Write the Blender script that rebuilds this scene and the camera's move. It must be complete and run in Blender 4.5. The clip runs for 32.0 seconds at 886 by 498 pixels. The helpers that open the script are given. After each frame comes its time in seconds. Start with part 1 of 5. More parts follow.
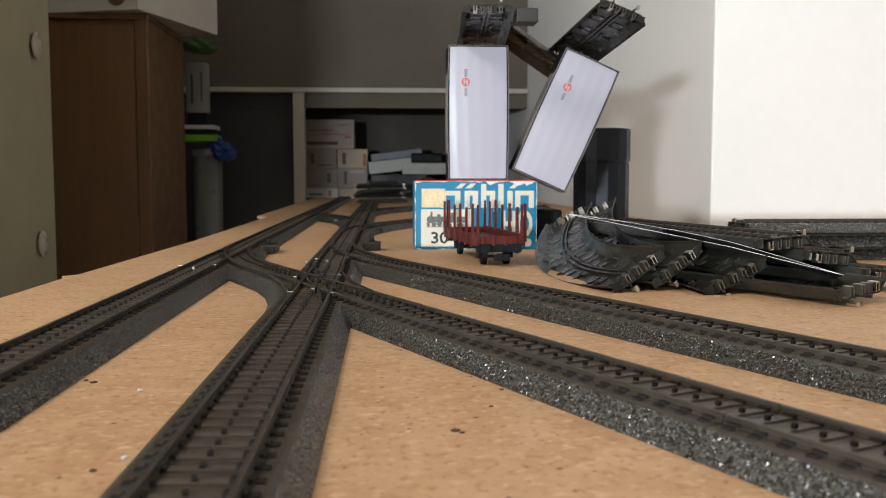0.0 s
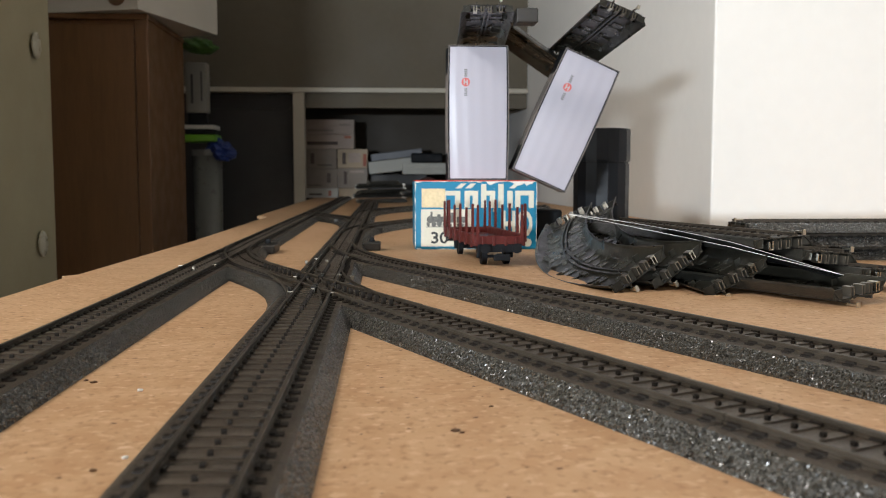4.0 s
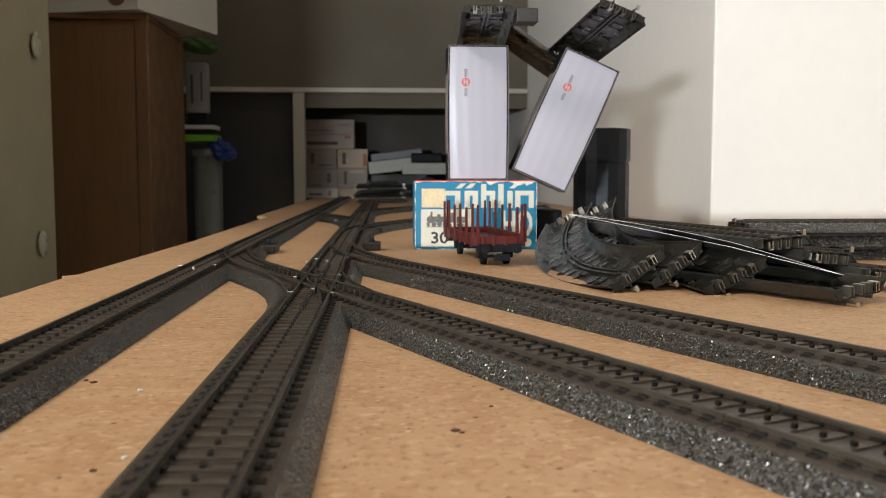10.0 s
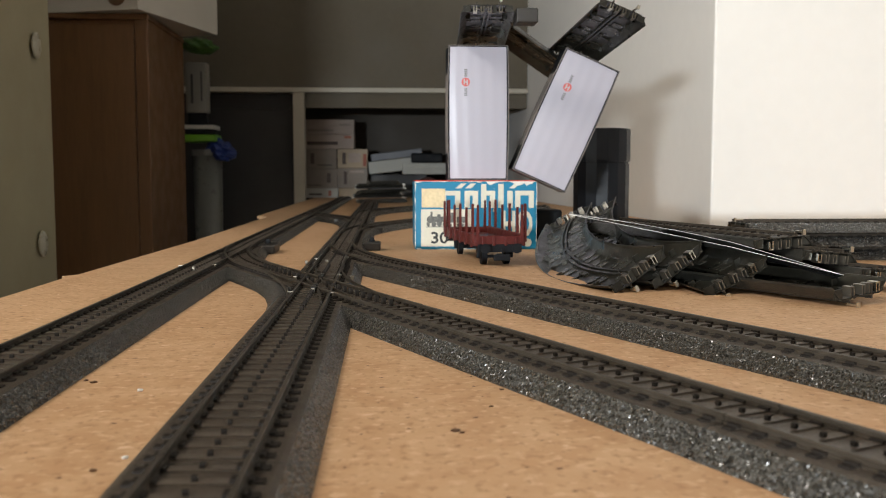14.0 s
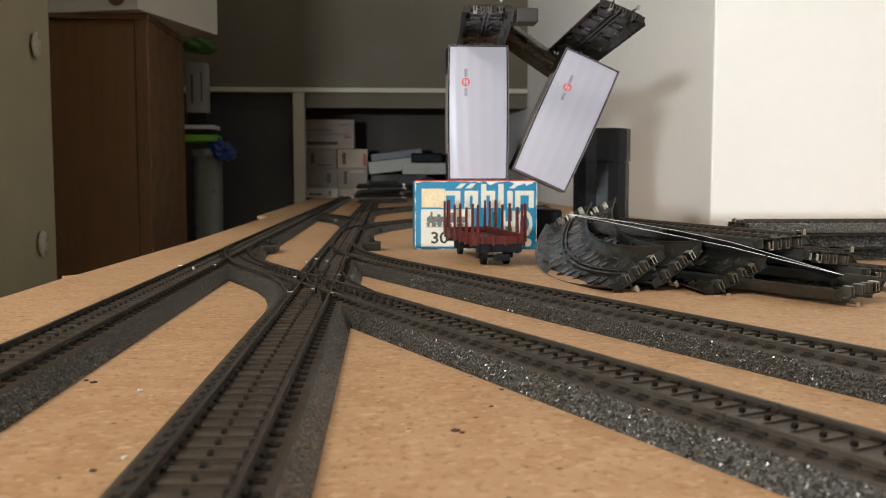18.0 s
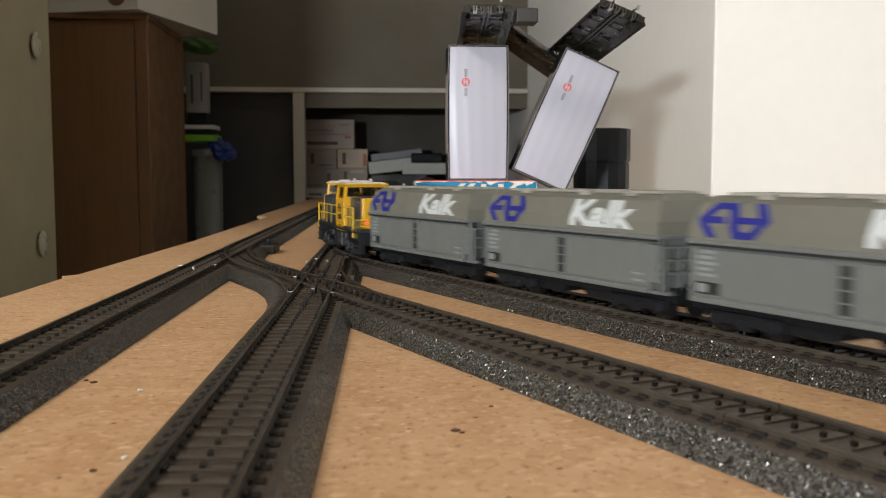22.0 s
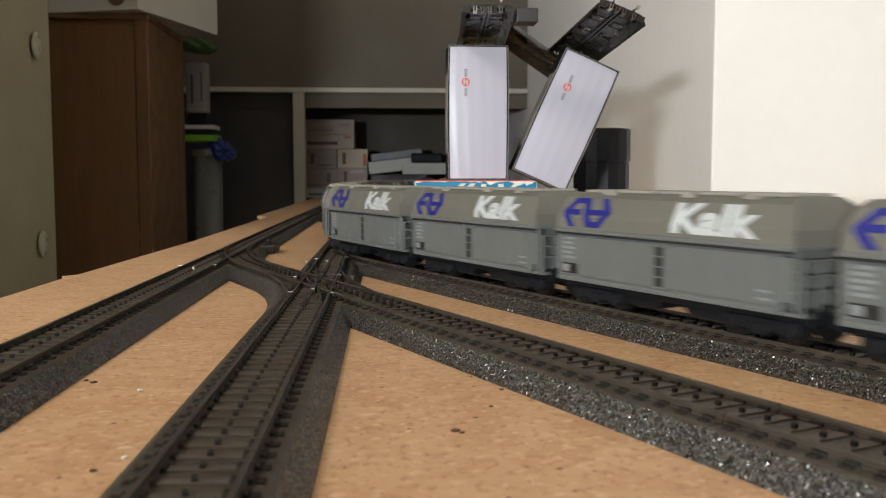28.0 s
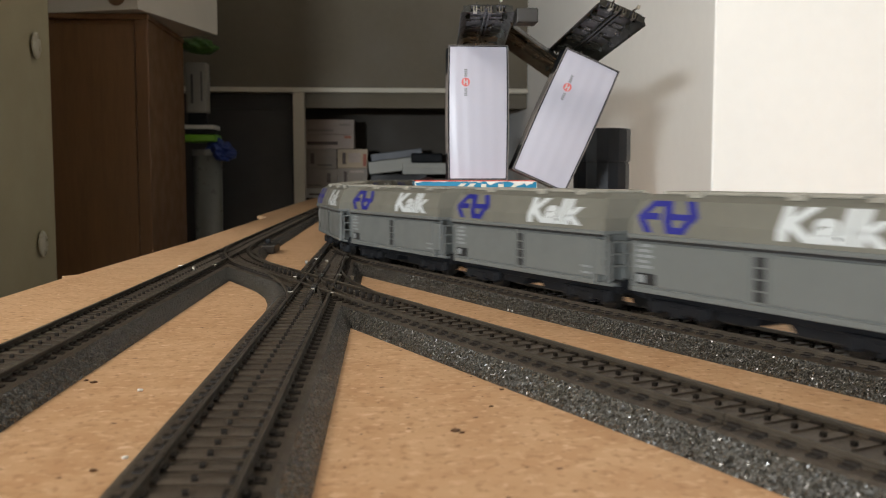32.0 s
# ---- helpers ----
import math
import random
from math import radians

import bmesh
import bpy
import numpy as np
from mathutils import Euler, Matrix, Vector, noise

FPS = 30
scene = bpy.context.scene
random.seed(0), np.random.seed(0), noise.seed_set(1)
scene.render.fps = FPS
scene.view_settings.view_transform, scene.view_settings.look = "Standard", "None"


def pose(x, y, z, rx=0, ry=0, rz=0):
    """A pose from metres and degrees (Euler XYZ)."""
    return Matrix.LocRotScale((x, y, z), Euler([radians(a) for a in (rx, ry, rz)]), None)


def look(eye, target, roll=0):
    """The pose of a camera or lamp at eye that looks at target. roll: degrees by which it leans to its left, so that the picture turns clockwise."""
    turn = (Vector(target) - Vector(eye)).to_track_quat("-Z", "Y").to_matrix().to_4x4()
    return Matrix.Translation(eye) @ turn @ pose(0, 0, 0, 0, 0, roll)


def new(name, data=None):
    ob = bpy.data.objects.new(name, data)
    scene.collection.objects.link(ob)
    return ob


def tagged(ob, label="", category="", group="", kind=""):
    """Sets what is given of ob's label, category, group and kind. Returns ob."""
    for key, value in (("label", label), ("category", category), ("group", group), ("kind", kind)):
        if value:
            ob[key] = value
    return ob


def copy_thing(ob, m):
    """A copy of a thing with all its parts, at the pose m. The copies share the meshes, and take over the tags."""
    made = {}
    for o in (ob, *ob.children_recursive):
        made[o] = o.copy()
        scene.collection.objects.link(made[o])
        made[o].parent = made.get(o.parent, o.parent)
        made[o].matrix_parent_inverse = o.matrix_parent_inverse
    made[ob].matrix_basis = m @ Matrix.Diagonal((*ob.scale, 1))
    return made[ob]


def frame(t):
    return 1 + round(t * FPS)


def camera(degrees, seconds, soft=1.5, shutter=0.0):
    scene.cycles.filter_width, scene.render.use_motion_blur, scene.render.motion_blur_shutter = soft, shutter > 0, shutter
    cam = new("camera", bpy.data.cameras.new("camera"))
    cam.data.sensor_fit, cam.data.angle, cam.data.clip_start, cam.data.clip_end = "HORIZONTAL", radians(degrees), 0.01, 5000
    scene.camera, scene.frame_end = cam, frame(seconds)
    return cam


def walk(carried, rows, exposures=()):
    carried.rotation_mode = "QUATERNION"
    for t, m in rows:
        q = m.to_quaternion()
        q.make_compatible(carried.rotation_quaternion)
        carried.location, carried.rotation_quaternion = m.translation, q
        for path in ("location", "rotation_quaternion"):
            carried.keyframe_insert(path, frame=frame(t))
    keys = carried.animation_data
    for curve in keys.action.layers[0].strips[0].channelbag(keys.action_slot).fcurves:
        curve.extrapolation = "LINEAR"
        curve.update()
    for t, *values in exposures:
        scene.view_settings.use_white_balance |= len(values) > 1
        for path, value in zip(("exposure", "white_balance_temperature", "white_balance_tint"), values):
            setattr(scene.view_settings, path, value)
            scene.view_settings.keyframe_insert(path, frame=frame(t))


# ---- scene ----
# ---- camera ----
cam = camera(52.21, 32.0, soft=0.75, shutter=0.5)
cam.data.dof.use_dof = True
cam.data.dof.focus_distance = 0.38
cam.data.dof.aperture_fstop = 34.0
EYE = pose(0.0, 0.0, 0.059, 90 - 4.539, 0, -3.65)
walk(cam, [(0.0, EYE), (32.0, EYE)], exposures=((0.0, 0.05, 6200, 10), (5.0, 0.04, 6250, 10), (12.0, 0.0, 6480, 10), (19.0, -0.03, 6500, 10), (32.0, -0.03, 6500, 10)))

# ---- light ----
world = bpy.data.worlds.new("world")
scene.world = world
world.use_nodes = True
wn = world.node_tree.nodes
sky = wn.new("ShaderNodeTexSky")
sky.sky_type = "NISHITA"
sky.sun_disc = False
sky.sun_elevation, sky.sun_rotation = radians(35), radians(200)
wn["Background"].inputs["Strength"].default_value = 0.10
world.node_tree.links.new(sky.outputs["Color"], wn["Background"].inputs["Color"])

# daylight of the two windows behind the camera
def window_light(name, x, y, z, w, hgt, power, target, colour):
    data = bpy.data.lights.new(name, "AREA")
    data.shape, data.size, data.size_y, data.energy, data.color = "RECTANGLE", w, hgt, power, colour
    ob = new(name, data)
    ob.matrix_world = look((x, y, z), target)
    return ob

window_light("window_daylight", -1.0, -2.19, 0.13, 0.21, 0.08, 77.0, (-0.55, 1.0, 0.10), (0.86, 0.94, 1.0))
window_light("roof_window_daylight", -1.42, -0.80, 1.40, 0.45, 0.42, 26.5, (0.05, 0.35, 0.0), (1.0, 0.94, 0.86))

# ---- materials ----
def ramp_between(nt, fac, a, b):
    mix = nt.nodes.new("ShaderNodeMix")
    mix.data_type = "RGBA"
    nt.links.new(fac, mix.inputs[0])
    for i, c in ((6, a), (7, b)):
        if isinstance(c, tuple):
            mix.inputs[i].default_value = (*c, 1)
        else:
            nt.links.new(c, mix.inputs[i])
    return mix.outputs[2]


def noise_fac(nt, scale, lo=0.35, hi=0.65, detail=4.0, stretch=None, coord="Object"):
    tc = nt.nodes.new("ShaderNodeTexCoord")
    vec = tc.outputs[coord]
    if stretch:
        mp = nt.nodes.new("ShaderNodeMapping")
        mp.inputs["Scale"].default_value = stretch
        nt.links.new(vec, mp.inputs["Vector"])
        vec = mp.outputs["Vector"]
    n = nt.nodes.new("ShaderNodeTexNoise")
    n.inputs["Scale"].default_value, n.inputs["Detail"].default_value = scale, detail
    nt.links.new(vec, n.inputs["Vector"])
    mr = nt.nodes.new("ShaderNodeMapRange")
    mr.inputs["From Min"].default_value, mr.inputs["From Max"].default_value = lo, hi
    nt.links.new(n.outputs["Fac"], mr.inputs["Value"])
    return mr.outputs["Result"]


def surface(name, base, rough=0.5, metal=0.0, vary=0.15, big=20.0, fine=400.0, bump=0.0, bump_scale=900.0, stretch=None,
            rvar=0.08, wear=None, wear_lo=0.62, wear_hi=0.72, wear_scale=60.0, spec=0.5, by_object=0.0):
    """A painted, moulded or natural surface with two scales of variation, wear and relief."""
    m = bpy.data.materials.new(name)
    m.use_nodes = True
    nt = m.node_tree
    bsdf = nt.nodes["Principled BSDF"]
    dark = tuple(c * (1 - vary) for c in base)
    light = tuple(min(1, c * (1 + vary)) for c in base)
    col = ramp_between(nt, noise_fac(nt, big, stretch=stretch), dark, light)
    col2 = ramp_between(nt, noise_fac(nt, fine, stretch=stretch), tuple(c * (1 - vary * 0.7) for c in base), light)
    mix = nt.nodes.new("ShaderNodeMix")
    mix.data_type = "RGBA"
    mix.inputs[0].default_value = 0.5
    nt.links.new(col, mix.inputs[6])
    nt.links.new(col2, mix.inputs[7])
    out = mix.outputs[2]
    if wear:
        out = ramp_between(nt, noise_fac(nt, wear_scale, wear_lo, wear_hi, 6.0), out, wear)
    if by_object:
        info = nt.nodes.new("ShaderNodeObjectInfo")
        hsv = nt.nodes.new("ShaderNodeHueSaturation")
        mr = nt.nodes.new("ShaderNodeMapRange")
        mr.inputs["To Min"].default_value, mr.inputs["To Max"].default_value = 1 - by_object, 1 + by_object
        nt.links.new(info.outputs["Random"], mr.inputs["Value"])
        nt.links.new(mr.outputs["Result"], hsv.inputs["Value"])
        nt.links.new(out, hsv.inputs["Color"])
        out = hsv.outputs["Color"]
    nt.links.new(out, bsdf.inputs["Base Color"])
    rf = noise_fac(nt, big * 3)
    mr = nt.nodes.new("ShaderNodeMapRange")
    mr.inputs["To Min"].default_value, mr.inputs["To Max"].default_value = max(0.03, rough - rvar), min(1, rough + rvar)
    nt.links.new(rf, mr.inputs["Value"])
    nt.links.new(mr.outputs["Result"], bsdf.inputs["Roughness"])
    bsdf.inputs["Metallic"].default_value = metal
    bsdf.inputs["Specular IOR Level"].default_value = spec
    if bump:
        b = nt.nodes.new("ShaderNodeBump")
        b.inputs["Strength"].default_value, b.inputs["Distance"].default_value = bump, 0.0004
        nt.links.new(noise_fac(nt, bump_scale, 0.2, 0.8, 3.0), b.inputs["Height"])
        nt.links.new(b.outputs["Normal"], bsdf.inputs["Normal"])
    return m


def ballast_sheet(name):
    """Printed, embossed sheet metal that imitates dark stone ballast: dull grains with dark joints, some of them polished facets that glint."""
    m = bpy.data.materials.new(name)
    m.use_nodes = True
    nt = m.node_tree
    bsdf = nt.nodes["Principled BSDF"]
    tc = nt.nodes.new("ShaderNodeTexCoord")
    vor = nt.nodes.new("ShaderNodeTexVoronoi")
    vor.inputs["Scale"].default_value = 2050.0
    nt.links.new(tc.outputs["Object"], vor.inputs["Vector"])
    sep = nt.nodes.new("ShaderNodeSeparateColor")
    nt.links.new(vor.outputs["Color"], sep.inputs["Color"])
    col = ramp_between(nt, sep.outputs[0], (0.046, 0.043, 0.038), (0.080, 0.076, 0.068))
    col = ramp_between(nt, noise_fac(nt, 45.0, 0.45, 0.75), col, (0.052, 0.045, 0.034))
    pit = nt.nodes.new("ShaderNodeMapRange")
    pit.inputs["From Min"].default_value, pit.inputs["From Max"].default_value = 0.45, 0.85
    nt.links.new(vor.outputs["Distance"], pit.inputs["Value"])
    col = ramp_between(nt, pit.outputs["Result"], col, (0.018, 0.016, 0.013))
    nt.links.new(col, bsdf.inputs["Base Color"])
    # most of the grains are polished
    mr = nt.nodes.new("ShaderNodeMapRange")
    mr.inputs["From Min"].default_value, mr.inputs["From Max"].default_value = 0.12, 0.32
    mr.inputs["To Min"].default_value, mr.inputs["To Max"].default_value = 0.60, 0.27
    pick = nt.nodes.new("ShaderNodeTexWhiteNoise")
    nt.links.new(vor.outputs["Position"], pick.inputs["Vector"])
    nt.links.new(pick.outputs["Value"], mr.inputs["Value"])
    nt.links.new(mr.outputs["Result"], bsdf.inputs["Roughness"])
    mr = nt.nodes.new("ShaderNodeMapRange")
    mr.inputs["From Min"].default_value, mr.inputs["From Max"].default_value = 0.12, 0.32
    mr.inputs["To Min"].default_value, mr.inputs["To Max"].default_value = 0.2, 1.0
    nt.links.new(pick.outputs["Value"], mr.inputs["Value"])
    nt.links.new(mr.outputs["Result"], bsdf.inputs["Specular IOR Level"])
    geo = nt.nodes.new("ShaderNodeNewGeometry")
    tilt = nt.nodes.new("ShaderNodeVectorMath")
    tilt.operation = "SUBTRACT"
    nt.links.new(vor.outputs["Color"], tilt.inputs[0])
    tilt.inputs[1].default_value = (0.5, 0.5, 0.5)
    far = nt.nodes.new("ShaderNodeVectorMath")
    far.operation = "SCALE"
    far.inputs["Scale"].default_value = 1.6
    nt.links.new(tilt.outputs[0], far.inputs[0])
    add = nt.nodes.new("ShaderNodeVectorMath")
    add.operation = "ADD"
    nt.links.new(geo.outputs["Normal"], add.inputs[0])
    nt.links.new(far.outputs[0], add.inputs[1])
    unit = nt.nodes.new("ShaderNodeVectorMath")
    unit.operation = "NORMALIZE"
    nt.links.new(add.outputs[0], unit.inputs[0])
    nt.links.new(unit.outputs[0], bsdf.inputs["Normal"])
    return m


def hardboard(name):
    m = bpy.data.materials.new(name)
    m.use_nodes = True
    nt = m.node_tree
    bsdf = nt.nodes["Principled BSDF"]
    # broad tone, mottling, matted fibres both ways, pale chips and dark flecks
    a = ramp_between(nt, noise_fac(nt, 9.0, 0.3, 0.7), (0.50, 0.282, 0.142), (0.60, 0.368, 0.204))
    c = ramp_between(nt, noise_fac(nt, 70.0, 0.40, 0.70, 5.0), a, (0.62, 0.392, 0.222))
    c = ramp_between(nt, noise_fac(nt, 150.0, 0.56, 0.78, 5.0), c, (0.43, 0.236, 0.113))
    c = ramp_between(nt, noise_fac(nt, 330.0, 0.54, 0.68, 6.0, stretch=(0.8, 1.0, 1.0)), c, (0.68, 0.448, 0.268))
    c = ramp_between(nt, noise_fac(nt, 420.0, 0.55, 0.72, 6.0, stretch=(1.0, 0.8, 1.0)), c, (0.40, 0.218, 0.105))
    c = ramp_between(nt, noise_fac(nt, 210.0, 0.69, 0.73, 2.0, stretch=(0.7, 1.0, 1.0)), c, (0.74, 0.52, 0.34))
    c = ramp_between(nt, noise_fac(nt, 300.0, 0.735, 0.76, 1.0), c, (0.20, 0.10, 0.048))
    nt.links.new(c, bsdf.inputs["Base Color"])
    bsdf.inputs["Roughness"].default_value = 0.62
    bsdf.inputs["Specular IOR Level"].default_value = 0.35
    b = nt.nodes.new("ShaderNodeBump")
    b.inputs["Strength"].default_value, b.inputs["Distance"].default_value = 0.25, 0.0002
    nt.links.new(noise_fac(nt, 700.0, 0.2, 0.8), b.inputs["Height"])
    nt.links.new(b.outputs["Normal"], bsdf.inputs["Normal"])
    return m


def clear_sheet(name, tint, rough=0.05):
    m = bpy.data.materials.new(name)
    m.use_nodes = True
    bsdf = m.node_tree.nodes["Principled BSDF"]
    bsdf.inputs["Base Color"].default_value = (*tint, 1)
    bsdf.inputs["Roughness"].default_value = rough
    bsdf.inputs["Transmission Weight"].default_value = 0.95
    bsdf.inputs["IOR"].default_value = 1.45
    return m


def thin_pane(name, tint):
    """A thin clear pane: straight-through light with a glossy face."""
    m = bpy.data.materials.new(name)
    m.use_nodes = True
    nt = m.node_tree
    clear, gloss, mix = nt.nodes.new("ShaderNodeBsdfTransparent"), nt.nodes.new("ShaderNodeBsdfGlossy"), nt.nodes.new("ShaderNodeMixShader")
    clear.inputs["Color"].default_value = (*tint, 1)
    gloss.inputs["Roughness"].default_value = 0.05
    mix.inputs[0].default_value = 0.07
    nt.links.new(clear.outputs[0], mix.inputs[1])
    nt.links.new(gloss.outputs[0], mix.inputs[2])
    nt.links.new(mix.outputs[0], nt.nodes["Material Output"].inputs["Surface"])
    return m


def glow(name, colour, strength):
    m = bpy.data.materials.new(name)
    m.use_nodes = True
    bsdf = m.node_tree.nodes["Principled BSDF"]
    bsdf.inputs["Base Color"].default_value = (*colour, 1)
    bsdf.inputs["Emission Color"].default_value = (*colour, 1)
    bsdf.inputs["Emission Strength"].default_value = strength
    return m


BOARD = hardboard("hardboard")
BALLAST = ballast_sheet("ballast_sheet")
BED_TOP = surface("bed_top_print", (0.050, 0.037, 0.026), 0.5, vary=0.3, big=60, fine=700, bump=0.4, bump_scale=1400)
SLEEPER = surface("sleeper_print", (0.080, 0.064, 0.050), 0.5, vary=0.25, big=90, fine=1200, bump=0.15, by_object=0.15, spec=0.35)
STUD_PRINT = surface("stud_print", (0.022, 0.018, 0.015), 0.8, vary=0.2, spec=0.12)
STUD = surface("stud_dark_metal", (0.02, 0.018, 0.016), 0.4, 0.6, vary=0.2)
RAIL = surface("rail_browned_metal", (0.046, 0.036, 0.026), 0.5, 0.20, vary=0.25, big=40, fine=500, wear=(0.085, 0.066, 0.048), wear_lo=0.55, wear_hi=0.85, wear_scale=120)
DULL_NICKEL = surface("dull_nickel", (0.24, 0.215, 0.175), 0.42, 0.9, vary=0.2)
DULL_CONTACT = surface("dull_contact", (0.16, 0.14, 0.11), 0.4, 0.8)
NICKEL = surface("bright_nickel", (0.55, 0.52, 0.45), 0.30, 1.0, vary=0.1)
UNDERSIDE = surface("blackened_tinplate", (0.022, 0.020, 0.0145), 0.34, 0.30, vary=0.35, big=40, fine=350, wear=(0.055, 0.053, 0.045), wear_scale=70, wear_lo=0.58, wear_hi=0.8, bump=0.1)
PLATE_WORN = surface("worn_tinplate", (0.052, 0.048, 0.037), 0.30, 0.45, vary=0.35, big=60, fine=500, wear=(0.11, 0.105, 0.09), wear_scale=120, wear_lo=0.55, wear_hi=0.75)
GREY_BOX = surface("grey_actuator_plastic", (0.024, 0.021, 0.018), 0.5, vary=0.2)
HOPPER = surface("hopper_grey_plastic", (0.104, 0.108, 0.102), 0.50, vary=0.05, big=30, fine=300, spec=0.4)
HOOD_PAINT = surface("hopper_hood_paint", (0.116, 0.110, 0.090), 0.50, vary=0.06, big=30, fine=300, spec=0.4)
DATA_GREY = surface("data_print_grey", (0.175, 0.185, 0.185), 0.5, vary=0.15, big=400)
UPRIGHT_OCHRE = surface("upright_ochre", (0.14, 0.095, 0.016), 0.45, vary=0.08)
HOPPER_ROOF = surface("hopper_roof_cream", (0.23, 0.215, 0.18), 0.55, vary=0.15, big=60)
PRINT_BLUE = surface("print_blue", (0.009, 0.011, 0.15), 0.45, vary=0.05)
PRINT_WHITE = surface("print_white", (0.42, 0.435, 0.435), 0.45, vary=0.04)
PRINT_BLACK = surface("print_black", (0.012, 0.012, 0.013), 0.5, vary=0.1)
BLACK = surface("black_plastic", (0.006, 0.0065, 0.008), 0.6, vary=0.3, fine=900, spec=0.2)
LOCO_YELLOW = surface("loco_yellow", (0.49, 0.255, 0.006), 0.40, vary=0.04)
RAIL_YELLOW = surface("handrail_yellow", (0.52, 0.34, 0.02), 0.42, vary=0.06)
LOCO_GREY = surface("loco_slate_grey", (0.019, 0.0225, 0.030), 0.45, vary=0.10)
WALKWAY = surface("walkway_dark", (0.014, 0.015, 0.018), 0.55, vary=0.15, spec=0.3)
LOCO_ROOF = surface("loco_roof_grey", (0.42, 0.38, 0.33), 0.5, vary=0.15)
LOCO_GLASS = thin_pane("loco_window", (0.78, 0.76, 0.70))
LOCO_FRAME = surface("loco_frame_grey", (0.0075, 0.0085, 0.0110), 0.6, vary=0.2, big=90, fine=700)
CAB_DESK = surface("cab_desk", (0.18, 0.12, 0.07), 0.6)
TAIL_RED = glow("tail_lamp_red", (1.0, 0.05, 0.03), 3.0)
WAGON_RED = surface("oxide_red_plastic", (0.082, 0.0115, 0.0085), 0.5, vary=0.15, big=80, fine=900, spec=0.3)
CARD_PRINT = surface("carton_cream_print", (0.60, 0.565, 0.46), 0.5, vary=0.08, big=60)
CARD_BLUE = surface("carton_blue", (0.002, 0.172, 0.31), 0.42, vary=0.08, big=25, wear=(0.55, 0.55, 0.5), wear_scale=90, wear_lo=0.70, wear_hi=0.74)
CARD_EDGE = surface("carton_worn_white", (0.66, 0.64, 0.58), 0.6, vary=0.12, big=60)
CARD_RED = surface("carton_red", (0.62, 0.05, 0.035), 0.42, vary=0.1, wear=(0.7, 0.62, 0.55), wear_lo=0.66, wear_hi=0.72)
CARD_WHITE = surface("gloss_white_carton", (0.42, 0.405, 0.46), 0.26, vary=0.01, big=8, rvar=0.0)
TAPE = surface("yellowed_paper_tape", (0.62, 0.50, 0.30), 0.6, vary=0.2, big=60)
BOX_RIM = surface("card_rim", (0.20, 0.175, 0.16), 0.6, vary=0.15, big=60)
LOGO_RED = surface("logo_red", (0.55, 0.11, 0.10), 0.4, vary=0.05)
PICTURE_GREY = surface("picture_grey", (0.11, 0.105, 0.095), 0.5, vary=0.6, big=700, fine=1500)
LOGO_GREY = surface("logo_grey", (0.20, 0.20, 0.20), 0.5, vary=0.1)
WALL_WHITE = surface("white_wall_paint", (0.80, 0.78, 0.74), 0.85, vary=0.02, big=3, fine=60, bump=0.06, bump_scale=180)
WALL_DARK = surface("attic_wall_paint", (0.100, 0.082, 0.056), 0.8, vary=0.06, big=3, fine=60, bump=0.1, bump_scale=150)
# far knee wall is coloured darker to stand in for its shade
KNEE_DEEP = surface("shaded_knee_end", (0.055, 0.048, 0.038), 0.8, vary=0.1, big=4)
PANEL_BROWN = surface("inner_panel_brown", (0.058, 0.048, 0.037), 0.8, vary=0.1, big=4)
KNEE_TRIM = surface("knee_wall_timber", (0.40, 0.36, 0.29), 0.6, vary=0.1, big=6)
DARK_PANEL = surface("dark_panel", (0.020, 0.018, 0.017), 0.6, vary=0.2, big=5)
WOOD_BROWN = surface("brown_cabinet_wood", (0.14, 0.068, 0.027), 0.45, vary=0.18, big=9, fine=60, stretch=(6, 6, 0.5))
BEIGE = surface("beige_cabinet_paint", (0.33, 0.292, 0.188), 0.45, vary=0.04, big=5)
PALE = surface("pale_crate", (0.52, 0.49, 0.43), 0.55, vary=0.06, big=6)
KNOB = surface("pale_knob", (0.40, 0.37, 0.29), 0.3, vary=0.05)
GREEN = surface("lime_green_plastic", (0.12, 0.30, 0.015), 0.4, vary=0.1)
DARK_GREEN = surface("dark_green_plastic", (0.035, 0.10, 0.010), 0.45, vary=0.3)
BLUE_BAG = surface("blue_bag", (0.012, 0.03, 0.16), 0.4, vary=0.2)
# milky grey of the bin, darkened for the shade below the crate
BIN = surface("milky_bin_plastic", (0.13, 0.13, 0.115), 0.35, vary=0.1)
OFFWHITE = surface("offwhite_plastic", (0.5, 0.49, 0.45), 0.4, vary=0.08)
# off-white of the appliance with the crate's shade put into its colour
SHADED_WHITE = surface("shaded_white_plastic", (0.20, 0.19, 0.165), 0.45, vary=0.1)
LOOSE_SIDE = surface("loose_track_paint", (0.019, 0.018, 0.0145), 0.42, vary=0.3, big=60, fine=600, bump=0.3, bump_scale=1300, wear=(0.06, 0.057, 0.05), wear_lo=0.6, wear_hi=0.75)
# paper box, grey and tan cartons: colours dimmed where window light should be blocked
PAPER_BOX = surface("dim_paper_box", (0.40, 0.325, 0.275), 0.7, vary=0.15, big=14)
GREY_CARTON = surface("grey_carton", (0.27, 0.23, 0.195), 0.7, vary=0.15, big=14)
TRAY_PALE = surface("pale_tray", (0.30, 0.29, 0.25), 0.5, vary=0.1)
TRAY_BLUE = surface("blue_grey_tray", (0.115, 0.118, 0.130), 0.5, vary=0.1)
PRINT_FADED = surface("faded_dark_print", (0.10, 0.075, 0.065), 0.7, vary=0.2)
PRINT_ROSE = surface("faded_red_print", (0.34, 0.11, 0.07), 0.7, vary=0.2)
